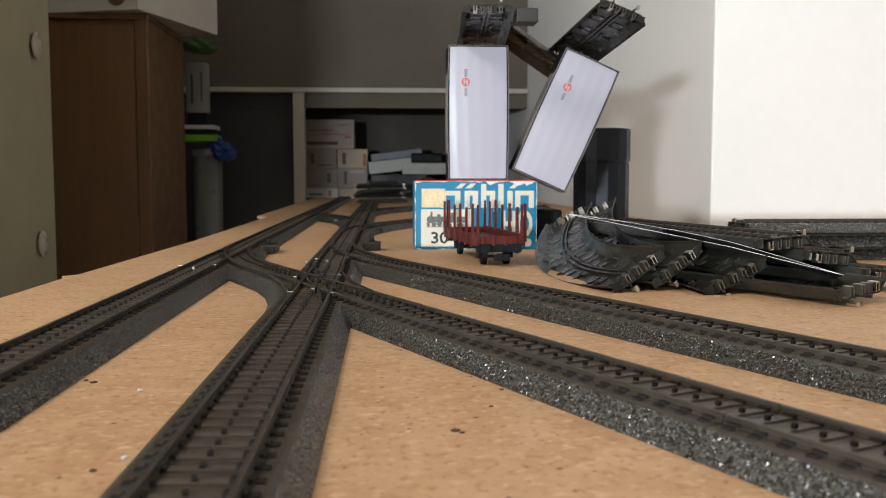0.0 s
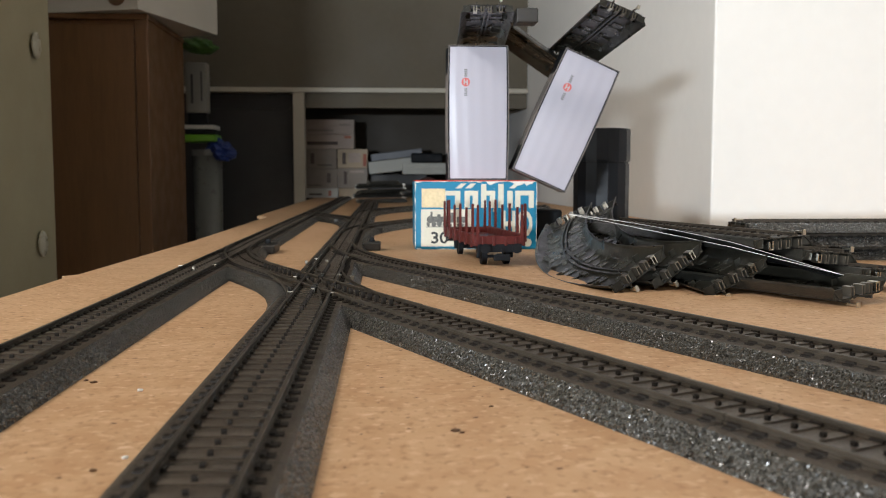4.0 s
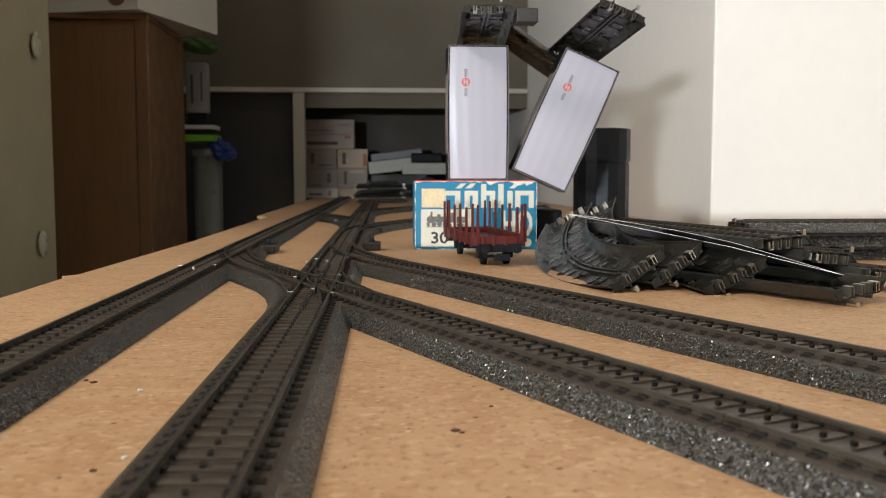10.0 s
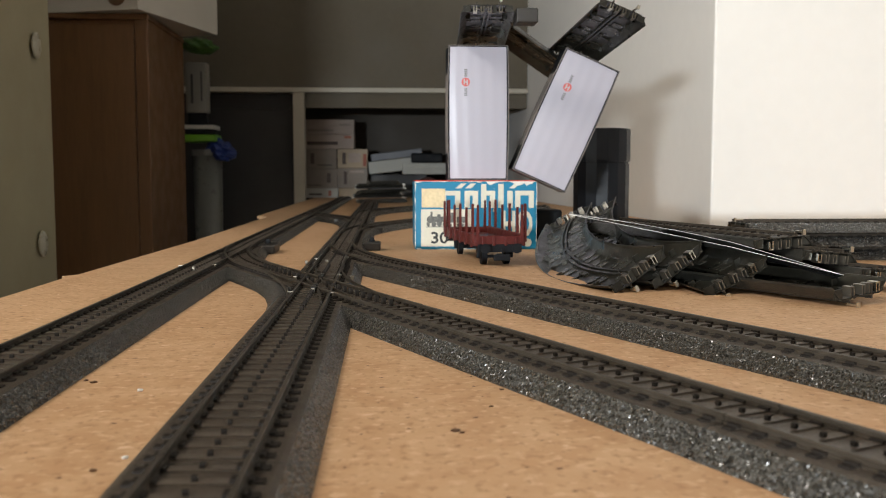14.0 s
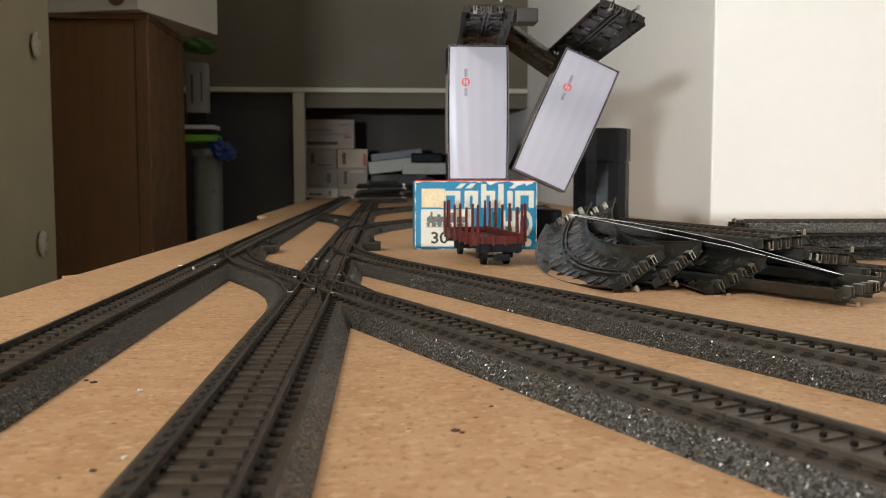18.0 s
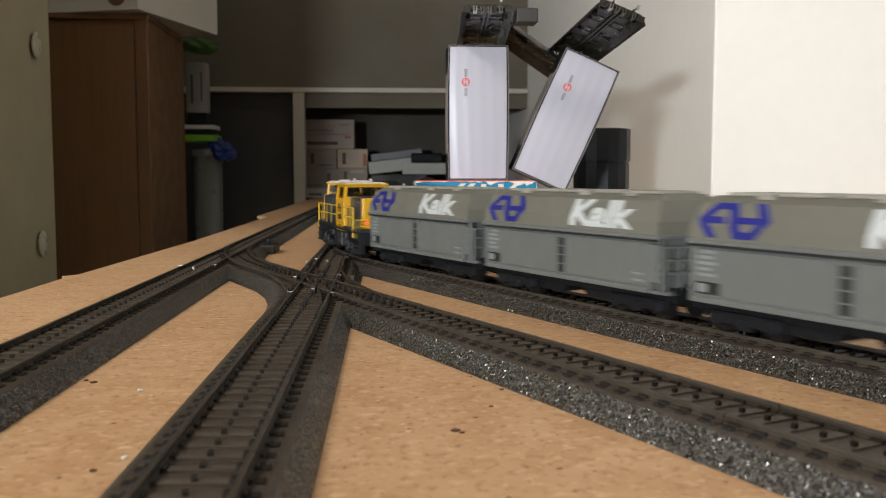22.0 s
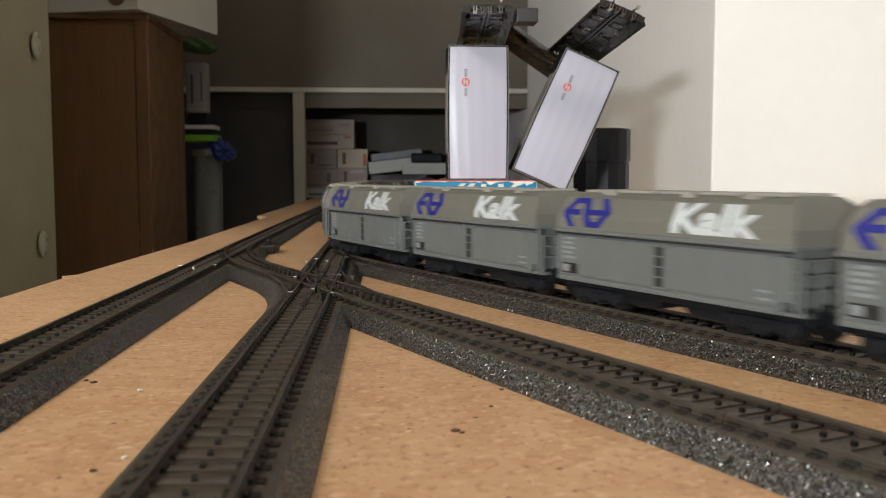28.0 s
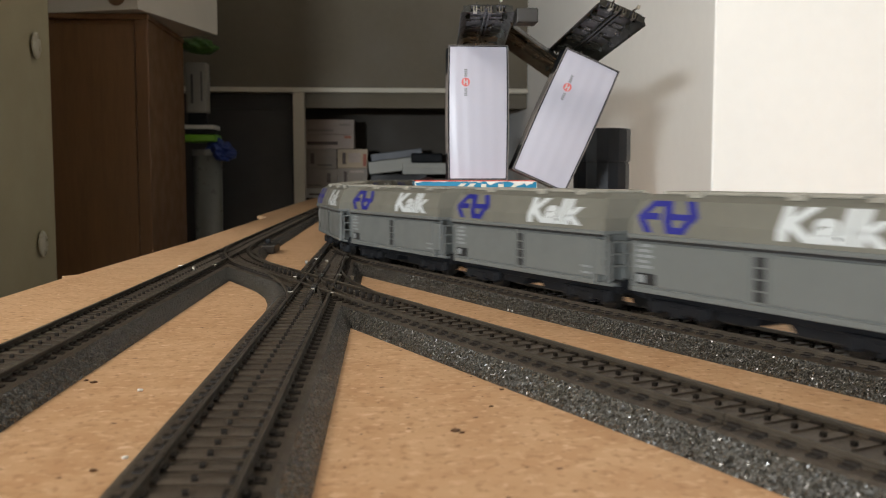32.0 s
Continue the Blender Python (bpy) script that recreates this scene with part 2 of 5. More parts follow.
TAN_BOX = surface("tan_carton", (0.42, 0.33, 0.23), 0.65, vary=0.15, big=14)
GLOSS_BLACK = surface("gloss_black_metal", (0.0045, 0.006, 0.009), 0.40, vary=0.3, stretch=(1, 1, 0.05), spec=0.25, rvar=0.12)
LEAFLET = surface("dark_leaflet", (0.016, 0.016, 0.020), 0.35, vary=0.2)
LEAF_EDGE = surface("white_paper_edge", (0.75, 0.73, 0.70), 0.6, vary=0.05)
MAROON = surface("maroon_plastic", (0.06, 0.018, 0.016), 0.35, vary=0.15)
FLOOR = surface("room_floor", (0.20, 0.13, 0.08), 0.5, vary=0.15, big=4, stretch=(1, 8, 1))
CEIL = surface("ceiling_paint", (0.55, 0.53, 0.48), 0.85, vary=0.03, big=3)
FRAME_WHITE = surface("window_frame_paint", (0.75, 0.74, 0.7), 0.4, vary=0.03)
SPECK = surface("white_speck", (0.85, 0.84, 0.8), 0.5, vary=0.05)
DIRT = surface("brown_crumb", (0.13, 0.065, 0.03), 0.7, vary=0.3)

# ---- mesh helpers: all lengths in millimetres ----
MM = 0.001


def part(name, bm, material, parent=None, label=""):
    """Links a bmesh, drawn in millimetres, as one mesh object."""
    bmesh.ops.scale(bm, vec=(MM, MM, MM), verts=bm.verts)
    bmesh.ops.recalc_face_normals(bm, faces=bm.faces)
    me = bpy.data.meshes.new(name)
    bm.to_mesh(me)
    bm.free()
    for m in (material if isinstance(material, (list, tuple)) else (material,)):
        me.materials.append(m)
    ob = new(name, me)
    if parent:
        ob.parent = parent
    return tagged(ob, label=label)


def shared(name, me, parent, m=None):
    ob = new(name, me)
    ob.parent = parent
    if m:
        ob.matrix_basis = m
    return ob


def thing(name, m, label, category, group="", kind=""):
    ob = new(name)
    ob.empty_display_size = 0.01
    ob.matrix_basis = m
    return tagged(ob, label, category, group, kind)


def smooth(ob):
    for p in ob.data.polygons:
        p.use_smooth = True
    return ob


def at(x, y, z, rx=0, ry=0, rz=0):
    return pose(x * MM, y * MM, z * MM, rx, ry, rz)


def block(bm, x0, x1, y0, y1, z0, z1, bevel=0.0, m=None, mat=0):
    r = bmesh.ops.create_cube(bm, size=1)
    vs = r["verts"]
    for v in vs:
        v.co = Vector((x0 if v.co.x < 0 else x1, y0 if v.co.y < 0 else y1, z0 if v.co.z < 0 else z1))
    if bevel:
        es = list({e for v in vs for e in v.link_edges})
        r = bmesh.ops.bevel(bm, geom=es, offset=bevel, segments=2, affect="EDGES", profile=0.5)
        vs = list({v for f in r["faces"] for v in f.verts} | {v for v in vs if v.is_valid})
    if m:
        bmesh.ops.transform(bm, matrix=m, verts=vs)
    if mat:
        for f in {f for v in vs for f in v.link_faces}:
            f.material_index = mat
    return vs


def cube(*a, **k):
    bm = bmesh.new()
    block(bm, *a, **k)
    return bm


def tube(bm, p, q, r, r2=None, seg=10):
    p, q = Vector(p), Vector(q)
    d = q - p
    res = bmesh.ops.create_cone(bm, cap_ends=True, segments=seg, radius1=r, radius2=r if r2 is None else r2, depth=d.length)
    m = Matrix.Translation((p + q) / 2) @ d.to_track_quat("Z", "Y").to_matrix().to_4x4()
    bmesh.ops.transform(bm, matrix=m, verts=res["verts"])
    return res["verts"]


def prism(bm, outline, axis, a, b, mat=0):
    """A closed outline of (u, v) pulled along an axis from a to b."""
    def put(u, v, w):
        return {"x": (w, u, v), "y": (u, w, v), "z": (u, v, w)}[axis]
    lo = [bm.verts.new(put(u, v, a)) for u, v in outline]
    hi = [bm.verts.new(put(u, v, b)) for u, v in outline]
    n = len(outline)
    fs = [bm.faces.new(lo), bm.faces.new(hi)]
    fs += [bm.faces.new((lo[i], lo[(i + 1) % n], hi[(i + 1) % n], hi[i])) for i in range(n)]
    for f in fs:
        f.material_index = mat
    return lo + hi


def sweep(bm, section, stations, close=True):
    """Pulls a closed section (across, up) along stations (x, y, heading in radians; 0 is +y)."""
    rings = []
    for x, y, a in stations:
        c, s = math.cos(a), math.sin(a)
        rings.append([bm.verts.new((x + u * c, y - u * s, v)) for u, v in section])
    n = len(section)
    for r, q in zip(rings, rings[1:]):
        for i in range(n):
            bm.faces.new((r[i], r[(i + 1) % n], q[(i + 1) % n], q[i]))
    if close:
        bm.faces.new(rings[0])
        bm.faces.new(rings[-1])


# ---- the layout's plan ----
TURN = radians(24.28)
RADIUS = 437.4
REACH = RADIUS * math.tan(TURN / 2)
A_X, L_X = -33.1, -108.5
A_FAR, L_FAR = -33.9, -109.3
SLIP_Y, JOIN_Y, LEFT_Y = 442.1, 632.0, 609.4
RAIL_TOP = 8.4


def straight(length, step=60.0):
    n = max(1, round(length / step))
    return [(0, length * i / n, 0.0) for i in range(n + 1)]


def bend(radius, angle, n=10):
    """Curves to the right for a positive angle."""
    sgn = 1 if angle > 0 else -1
    return [(sgn * radius * (1 - math.cos(abs(angle) * i / n)), radius * math.sin(abs(angle) * i / n), angle * i / n) for i in range(n + 1)]


def moved(stations, x, y, a):
    c, s = math.cos(a), math.sin(a)
    return [(x + u * c + v * s, y - u * s + v * c, b + a) for u, v, b in stations]


def along(stations, spacing, start):
    """Stations at even spacing along a polyline of stations."""
    out, d, nxt = [], 0.0, start
    for (x0, y0, a0), (x1, y1, a1) in zip(stations, stations[1:]):
        l = math.hypot(x1 - x0, y1 - y0)
        while nxt <= d + l:
            f = (nxt - d) / l
            out.append((x0 + (x1 - x0) * f, y0 + (y1 - y0) * f, a0 + (a1 - a0) * f))
            nxt += spacing
        d += l
    return out

# ---- the room ----
def setting(name, bm, material, label, category="wall"):
    return tagged(part(name, bm, material), label, category, kind="structure")


# board with the jogs along its free edge
bm = bmesh.new()
prism(bm, [(-188.5, -1750), (1420, -1750), (1420, 1020), (370, 1020), (370, 3950), (-198, 3950), (-203, 2330), (-195, 1392), (-177, 1372),
           (-178, 850), (-186.5, 560), (-193.5, 552), (-188.5, 541)], "z", -4.0, 0.0)
setting("board", bm, BOARD, "light brown hardboard layout board on a table", "board")
bm = bmesh.new()
block(bm, -150, 1380, -1700, 980, -40, -4.5, bevel=3)
block(bm, -150, 340, 990, 3900, -40, -4.5, bevel=3)
for lx, ly in ((-120, -1650), (1340, -1650), (-120, 300), (1340, 930), (-120, 2100), (310, 2100), (-120, 3800), (310, 3800)):
    block(bm, lx - 25, lx + 25, ly - 25, ly + 25, -749, -40, bevel=2)
tagged(part("table", bm, WOOD_BROWN), "long plain wooden table under the layout board", "table")

setting("floor", cube(-1800, 1700, -2300, 4400, -800, -750), FLOOR, "brown wooden attic floor", "floor")
bm = bmesh.new()
block(bm, -1800, -1690, -2300, 4400, 1500, 1550)
block(bm, -1050, 1700, -2300, 4400, 1500, 1550)
block(bm, -1690, -1050, -2300, -1400, 1500, 1550)
block(bm, -1690, -1050, -500, 4400, 1500, 1550)
setting("ceiling", bm, CEIL, "off-white attic ceiling with a roof window", "ceiling")
setting("wall_right", cube(1600, 1700, -2300, 1030, -750, 1500), WALL_WHITE, "white painted side wall")
setting("wall_left", cube(-1800, -1700, -2300, 4400, -750, 1500), WALL_WHITE, "white painted side wall")
bm = bmesh.new()
block(bm, 377.3, 1700, 1029, 4400, -750, 1500, bevel=2.5)
setting("wall_corner", bm, WALL_WHITE, "white painted wall corner beside the layout")
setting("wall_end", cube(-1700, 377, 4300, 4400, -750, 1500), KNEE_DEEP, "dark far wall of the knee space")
# wall behind the camera with a window opening
bm = bmesh.new()
block(bm, -1700, -1420, -2300, -2200, -750, 1500)
block(bm, -880, 1600, -2300, -2200, -750, 1500)
block(bm, -1420, -880, -2300, -2200, -750, -20)
block(bm, -1420, -880, -2300, -2200, 420, 1500)
setting("wall_back", bm, WALL_WHITE, "white wall with a window opening")
win = thing("window_1", at(-1150, -2250, 200), "white framed window letting in daylight", "window", kind="structure")
bm = bmesh.new()
for x0, x1, z0, z1 in ((-269, -215, -219, 219), (215, 269, -219, 219), (-215, 215, -219, -185), (-215, 215, 185, 219)):
    block(bm, x0, x1, -25, 25, z0, z1, bevel=2)
part("window_frame", bm, FRAME_WHITE, win)
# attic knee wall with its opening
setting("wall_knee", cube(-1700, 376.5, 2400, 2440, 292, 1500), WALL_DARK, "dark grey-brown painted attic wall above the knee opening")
bm = bmesh.new()
block(bm, -1000, 376.5, 2388, 2440, 279, 291.5, bevel=1.5)
setting("trim", bm, KNEE_TRIM, "pale horizontal timber rail over the knee opening", "rail")
bm = bmesh.new()
block(bm, -238, -209, 2388, 2425, -745, 278.5, bevel=1.5)
setting("trim_post", bm, KNEE_TRIM, "pale upright timber post in the knee opening", "post")
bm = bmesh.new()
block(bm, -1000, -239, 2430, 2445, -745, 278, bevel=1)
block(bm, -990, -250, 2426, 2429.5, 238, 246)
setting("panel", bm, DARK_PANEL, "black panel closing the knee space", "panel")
# added backing panel: catches light so the depth of the opening isn't black
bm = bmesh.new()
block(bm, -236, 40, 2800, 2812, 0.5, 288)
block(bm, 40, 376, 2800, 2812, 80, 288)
setting("panel_inner", bm, PANEL_BROWN, "dark backing panel added inside the knee space", "panel")


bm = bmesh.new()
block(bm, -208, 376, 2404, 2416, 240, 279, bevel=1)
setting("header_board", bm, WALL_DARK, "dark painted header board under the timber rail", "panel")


# ---- track ----
BED = [(19.3, 0.05), (18.7, 1.4), (14.5, 5.9), (13.4, 6.25), (-13.4, 6.25), (-14.5, 5.9), (-18.7, 1.4), (-19.3, 0.05)]
GAUGE = 8.3


def rail_section(off, lift=0.0):
    base = [(-1.1, 6.3), (1.1, 6.3), (1.1, 6.75), (0.45, 6.95), (0.4, 7.5), (0.6, 7.75), (0.6, 8.25), (0.45, 8.4), (-0.45, 8.4), (-0.6, 8.25),
            (-0.6, 7.75), (-0.45, 7.5), (-0.45, 6.95), (-1.1, 6.75)]
    return [(u + off, v + lift) for u, v in base]


def bed_bm(stations, lift=0.0):
    bm = bmesh.new()
    sweep(bm, [(u, v + (lift if v > 1.5 else 0)) for u, v in BED], stations)
    bm.normal_update()
    bmesh.ops.recalc_face_normals(bm, faces=bm.faces)
    for f in bm.faces:
        f.material_index = 1 if f.normal.z > 0.85 else 0
    return bm


def mesh_of(name, bm, mats):
    ob = part(name, bm, mats)
    me = ob.data
    bpy.data.objects.remove(ob)
    return me


# a raised sleeper with its two rail clips on either side of each rail, and the centre stud
bm = bmesh.new()
block(bm, -10.4, 10.4, -1.35, 1.35, 6.1, 6.75)
for sx in (-1, 1):
    block(bm, sx * 11.3 - 0.9, sx * 11.3 + 0.9, -1.3, 1.3, 6.0, 6.7, mat=1)
    for o in (6.75, 9.9):
        block(bm, sx * o - 0.5, sx * o + 0.55, -1.5, 1.5, 6.6, 7.25, mat=1)
block(bm, -0.5, 0.5, -0.55, 0.55, 6.7, 7.75, mat=1)
SLEEPER_MESH = mesh_of("sleeper", bm, (SLEEPER, STUD_PRINT))
SPACING = 7.2
BED_CACHE, RAIL_CACHE = {}, {}
TRACK_LABEL = "tinplate model track with dark printed ballast, brown sleepers and rails"


def sleepers_on(th, stations, near, lift=0.0, keep=None):
    places = along(stations, SPACING, SPACING / 2)
    if keep:
        places = [p for p in places if keep(p)]
    if near:
        for x, y, a in places:
            shared("sleeper", SLEEPER_MESH, th, at(x, y, lift, 0, 0, -math.degrees(a)))
    else:
        bm = bmesh.new()
        for x, y, a in places:
            m = Matrix.Translation((x, y, lift)) @ Matrix.Rotation(-a, 4, "Z")
            block(bm, -12.2, 12.2, -1.35, 1.35, 6.1, 6.75, m=m)
            block(bm, -0.5, 0.5, -0.55, 0.55, 6.7, 7.75, m=m, mat=1)
        tagged(part("sleepers", bm, (SLEEPER, STUD), th), kind="stuff")


def track_straight(length, m, near=True):
    th = thing("straight_track", m, TRACK_LABEL, "model track", "tracks on the board")
    key = round(length, 1)
    if key not in BED_CACHE:
        BED_CACHE[key] = mesh_of("bed", bed_bm(straight(length)), (BALLAST, BED_TOP))
        for off in (-GAUGE, GAUGE):
            bm = bmesh.new()
            sweep(bm, rail_section(off), straight(length))
            RAIL_CACHE[key, off] = mesh_of("rail", bm, (RAIL,))
    shared("bed", BED_CACHE[key], th)
    shared("rail", RAIL_CACHE[key, -GAUGE], th)
    shared("rail", RAIL_CACHE[key, GAUGE], th)
    sleepers_on(th, straight(length), near)
    return th


def run(x, y, a, lengths, near=True):
    """Pieces end to end from (x, y) along a heading."""
    for l in lengths:
        track_straight(l - 0.4, at(x, y, 0, 0, 0, -math.degrees(a)), near)
        x, y = x + l * math.sin(a), y + l * math.cos(a)


def bed_curve(th, stations, lift):
    part("bed", bed_bm(stations, lift), (BALLAST, BED_TOP), th)
    for off in (-GAUGE, GAUGE):
        bm = bmesh.new()
        sweep(bm, rail_section(off, lift), stations)
        part("rail", bm, RAIL, th)


def actuator(th, x, y, length=34, lantern=True):
    bm = cube(x - 7, x + 7, y - length / 2, y + length / 2, 0.1, 6.9, bevel=1.2)
    box = part("actuator_box", bm, GREY_BOX, th, "dull grey switch actuator housing")
    if lantern:
        bm = bmesh.new()
        tube(bm, (x, y, 7), (x, y, 8.4), 2.4, seg=12)
        block(bm, x - 1.8, x + 1.8, y - 1.3, y + 1.3, 8.4, 10.8, bevel=0.5)
        part("lantern", bm, BLACK, box)


def contact_bits(th, places):
    for x, y, a, l in places:
        bm = bmesh.new()
        m = Matrix.Translation((x, y, 0)) @ Matrix.Rotation(-a, 4, "Z")
        block(bm, -l / 5, l / 5, -0.6, 0.6, 8.1, 8.6, bevel=0.1, m=m)
        block(bm, -0.7, 0.7, -0.45, 0.45, 6.4, 8.2, bevel=0.1, m=m)
        part("contact", bm, DULL_NICKEL, th, "dull nickel contact bit")


def turnout(m, angle, box_at, near=True, bits=()):
    """Starts at the points; the branch turns right for a positive angle."""
    th = thing("turnout", m, "tinplate model railway turnout with a grey actuator", "turnout", "turnouts on the board")
    line, branch = straight(2 * REACH - 0.4), bend(RADIUS, angle)
    bed_curve(th, line, 0.0)
    bed_curve(th, branch, 0.16)
    sleepers_on(th, line, near)
    sleepers_on(th, branch, near, 0.2, keep=lambda p: abs(p[0]) > 7)
    # moving blades between the rails
    for off, st in ((-6.8, branch), (6.8, line)):
        bm = bmesh.new()
        sweep(bm, [(off - 0.4, 6.7), (off + 0.4, 6.7), (off + 0.4, 8.3), (off - 0.4, 8.3)], st[:5] if st is branch else [(0, 4, 0.0), (0, 70, 0.0)])
        part("blade", bm, RAIL, th)
    for b in box_at:
        actuator(th, *b)
    contact_bits(th, bits)
    return th


def slip(m):
    th = thing("double_slip", m, "tinplate model double slip crossing with nickel contact bits", "crossing")
    a = [(0, y - 96.3, 0.0) for _, y, _ in straight(193 - 0.4)]
    b = moved(a, 0, 0, -TURN)
    bed_curve(th, a, 0.0)
    bed_curve(th, b, 0.16)
    sleepers_on(th, a, True)
    sleepers_on(th, b, True, 0.2, keep=lambda p: math.hypot(p[0], p[1]) > 34)
    # connecting curves of the slip
    for sgn in (-1, 1):
        bm = bmesh.new()
        st = bend(RADIUS, sgn * -TURN, 8)
        if sgn > 0:
            st = moved(st, 0, -94, 0)
        else:
            st = moved([(-x, -y, h) for x, y, h in bend(RADIUS, -TURN, 8)], 0, 94, 0)
        for off in (-7.0, 7.0):
            sweep(bm, [(off - 0.4, 6.8), (off + 0.4, 6.8), (off + 0.4, 8.25), (off - 0.4, 8.25)], st[1:-1])
        part("slip_rail", bm, RAIL, th)
    # rounded ballast plates that fill the sharp corners
    bm = bmesh.new()
    rim = [(-52, 70), (-45, 54), (-33, 24.5), (-25.5, -1), (-21.6, -22), (-19.9, -42)]
    low = [bm.verts.new((x, y, 0.08)) for x, y in rim + [(-14, -42), (0, 0), (0, 70)]]
    top = [bm.verts.new((x + 4.9, y + (2.2 if i < 4 else 0), 6.3)) for i, (x, y) in enumerate(rim)] + [bm.verts.new(p) for p in ((-13.9, -42, 6.3), (0, 0, 6.3), (0, 70, 6.3))]
    n = len(low)
    for i in range(n):
        bm.faces.new((low[i], low[(i + 1) % n], top[(i + 1) % n], top[i]))
    bm.faces.new(low)
    bm.faces.new(top)
    part("filler_plate", bm, BALLAST, th, "rounded ballast filler plate")
    bits = [(-13, 22, 0.2, 5), (9, 28, 0, 7), (16, 22, -0.3, 6), (14, -23, 0, 5), (20, -38, -0.42, 7), (-9, -40, 0, 7), (10, -44, 0, 5),
            (0, -30, 0, 4), (0, 34, 0, 4)]
    contact_bits(th, bits)
    bm = bmesh.new()
    for y in (-26, -18, 18, 26):
        block(bm, -1.2, 1.2, y - 2, y + 2, 6.8, 9.2, bevel=0.4)
        part("centre_contact", bm, STUD, th)
        bm = bmesh.new()
    bm.free()
    # raised studs through the slip
    for st in (a, b):
        for x, y, h in along(st, SPACING, SPACING / 2):
            if 8 < math.hypot(x, y) < 92:
                bm = bmesh.new()
                block(bm, -0.8, 0.8, -0.8, 0.8, 6.3, 8.6 if st is a else 9.7, bevel=0.2, m=Matrix.Translation((x, y, 0)) @ Matrix.Rotation(-h, 4, "Z"))
                part("raised_stud", bm, STUD_PRINT, th)
    return th


S24, C24 = math.sin(TURN), math.cos(TURN)
# line A
run(A_X, SLIP_Y - 96.5, math.pi, [180, 180, 180])
slip(at(A_X, SLIP_Y, 0))
turnout(at(A_FAR, JOIN_Y + REACH, 0, 0, 0, 180), -TURN, [(-23, -8, 20)], bits=[(-9, 150, 0, 8), (9, 158, 0, 7), (2, 170, 0, 5), (14, 176, 0, 5)])
run(A_FAR, JOIN_Y + REACH, 0, [127])
turnout(at(A_FAR, 856, 0), TURN, [(24, 108, 30, False)])
turnout(at(A_FAR, 1044.5, 0), -TURN, [(-24, 112, 30, False)])
run(A_FAR, 1233, 0, [96.6])
turnout(at(A_FAR, 1330, 0), TURN, [])
run(A_FAR, 1518.5, 0, [180, 180, 180])
# line B and its branch into L
bx, by = A_X + 96.5 * S24, SLIP_Y - 96.5 * C24
run(bx, by, math.pi - TURN, [180, 180])
turnout(at(L_X, LEFT_Y + REACH, 0, 0, 0, 180), TURN * -1, [(-16.5, -12, 34)], bits=[(-9, 172, 0, 6), (9, 178, 0, 6), (0, 186, 0, 4)])
# line C
cx, cy = A_FAR + (REACH + 0.3) * S24, JOIN_Y - (REACH + 0.3) * C24
run(cx, cy, math.pi - TURN, [180, 180, 180])
# line L
run(L_X, LEFT_Y - REACH, math.pi, [180, 180, 180])
run(L_FAR, LEFT_Y + REACH, 0, [180, 180, 144])
turnout(at(L_FAR, 1402.5, 0, 0, 0, 180), -TURN, [])
run(L_FAR, 1402.5, 0, [180] * 6)
# branch to the right behind the carton
run(A_FAR + RADIUS * (1 - C24), 856 + RADIUS * S24, TURN, [180, 180, 180, 150])


def route():
    """The train's way, from the far loop behind the camera, over line C, the turnout and line A, into the knee space."""
    st = [(1188.0, 700.0), (1188.0, -1129.0)]
    R2 = RADIUS
    st += [(750.6 + R2 * math.cos(a), -1129 - R2 * math.sin(a)) for a in np.linspace(0, math.pi, 40)[1:]]
    ex, ey = A_FAR + 750 * S24, JOIN_Y - 750 * C24
    off = R2 * (1 - C24)
    st[1] = (ex + off + 2 * R2, -1129.0)
    st[0] = (ex + off + 2 * R2, 700.0)
    st[2:] = [(ex + off + R2 + R2 * math.cos(a), -1129 - R2 * math.sin(a)) for a in np.linspace(0, math.pi, 40)[1:]]
    st.append((ex + off, ey - R2 * S24))
    st += [(ex + off - R2 * (1 - math.cos(a)), ey - R2 * S24 + R2 * math.sin(a)) for a in np.linspace(0, TURN, 12)[1:]]
    c0x, c0y = A_FAR + REACH * S24, JOIN_Y - REACH * C24
    st.append((c0x, c0y))
    st += [(A_FAR + R2 * (1 - math.cos(a)), JOIN_Y + REACH - R2 * math.sin(a)) for a in np.linspace(TURN, 0, 24)[1:]]
    st.append((A_FAR, 1330.0))
    st += [(A_FAR + R2 * (1 - math.cos(a)), 1330 + R2 * math.sin(a)) for a in np.linspace(0, TURN, 12)[1:]]
    x, y = st[-1]
    x, y = x + 265 * S24, y + 265 * C24
    st.append((x, y))
    st += [(x + off - R2 * (1 - math.cos(a)), y + R2 * S24 - R2 * math.sin(a)) for a in np.linspace(TURN, 0, 12)[1:]]
    st.append((st[-1][0], 3900.0))
    return st


ROUTE = route()
LEGS = [0.0]
for p, q in zip(ROUTE, ROUTE[1:]):
    LEGS.append(LEGS[-1] + math.hypot(q[0] - p[0], q[1] - p[1]))
# distances are counted from the start of the join curve, less its reach, against the direction of travel
ZERO = LEGS[ROUTE.index((A_FAR + REACH * S24, JOIN_Y - REACH * C24))] + REACH + 2.5


def on_route(s):
    """The place s millimetres before the meeting point of lines C and A."""
    d = ZERO - s
    return float(np.interp(d, LEGS, [p[0] for p in ROUTE])), float(np.interp(d, LEGS, [p[1] for p in ROUTE]))


def heading(p, q):
    return math.atan2(q[0] - p[0], q[1] - p[1])


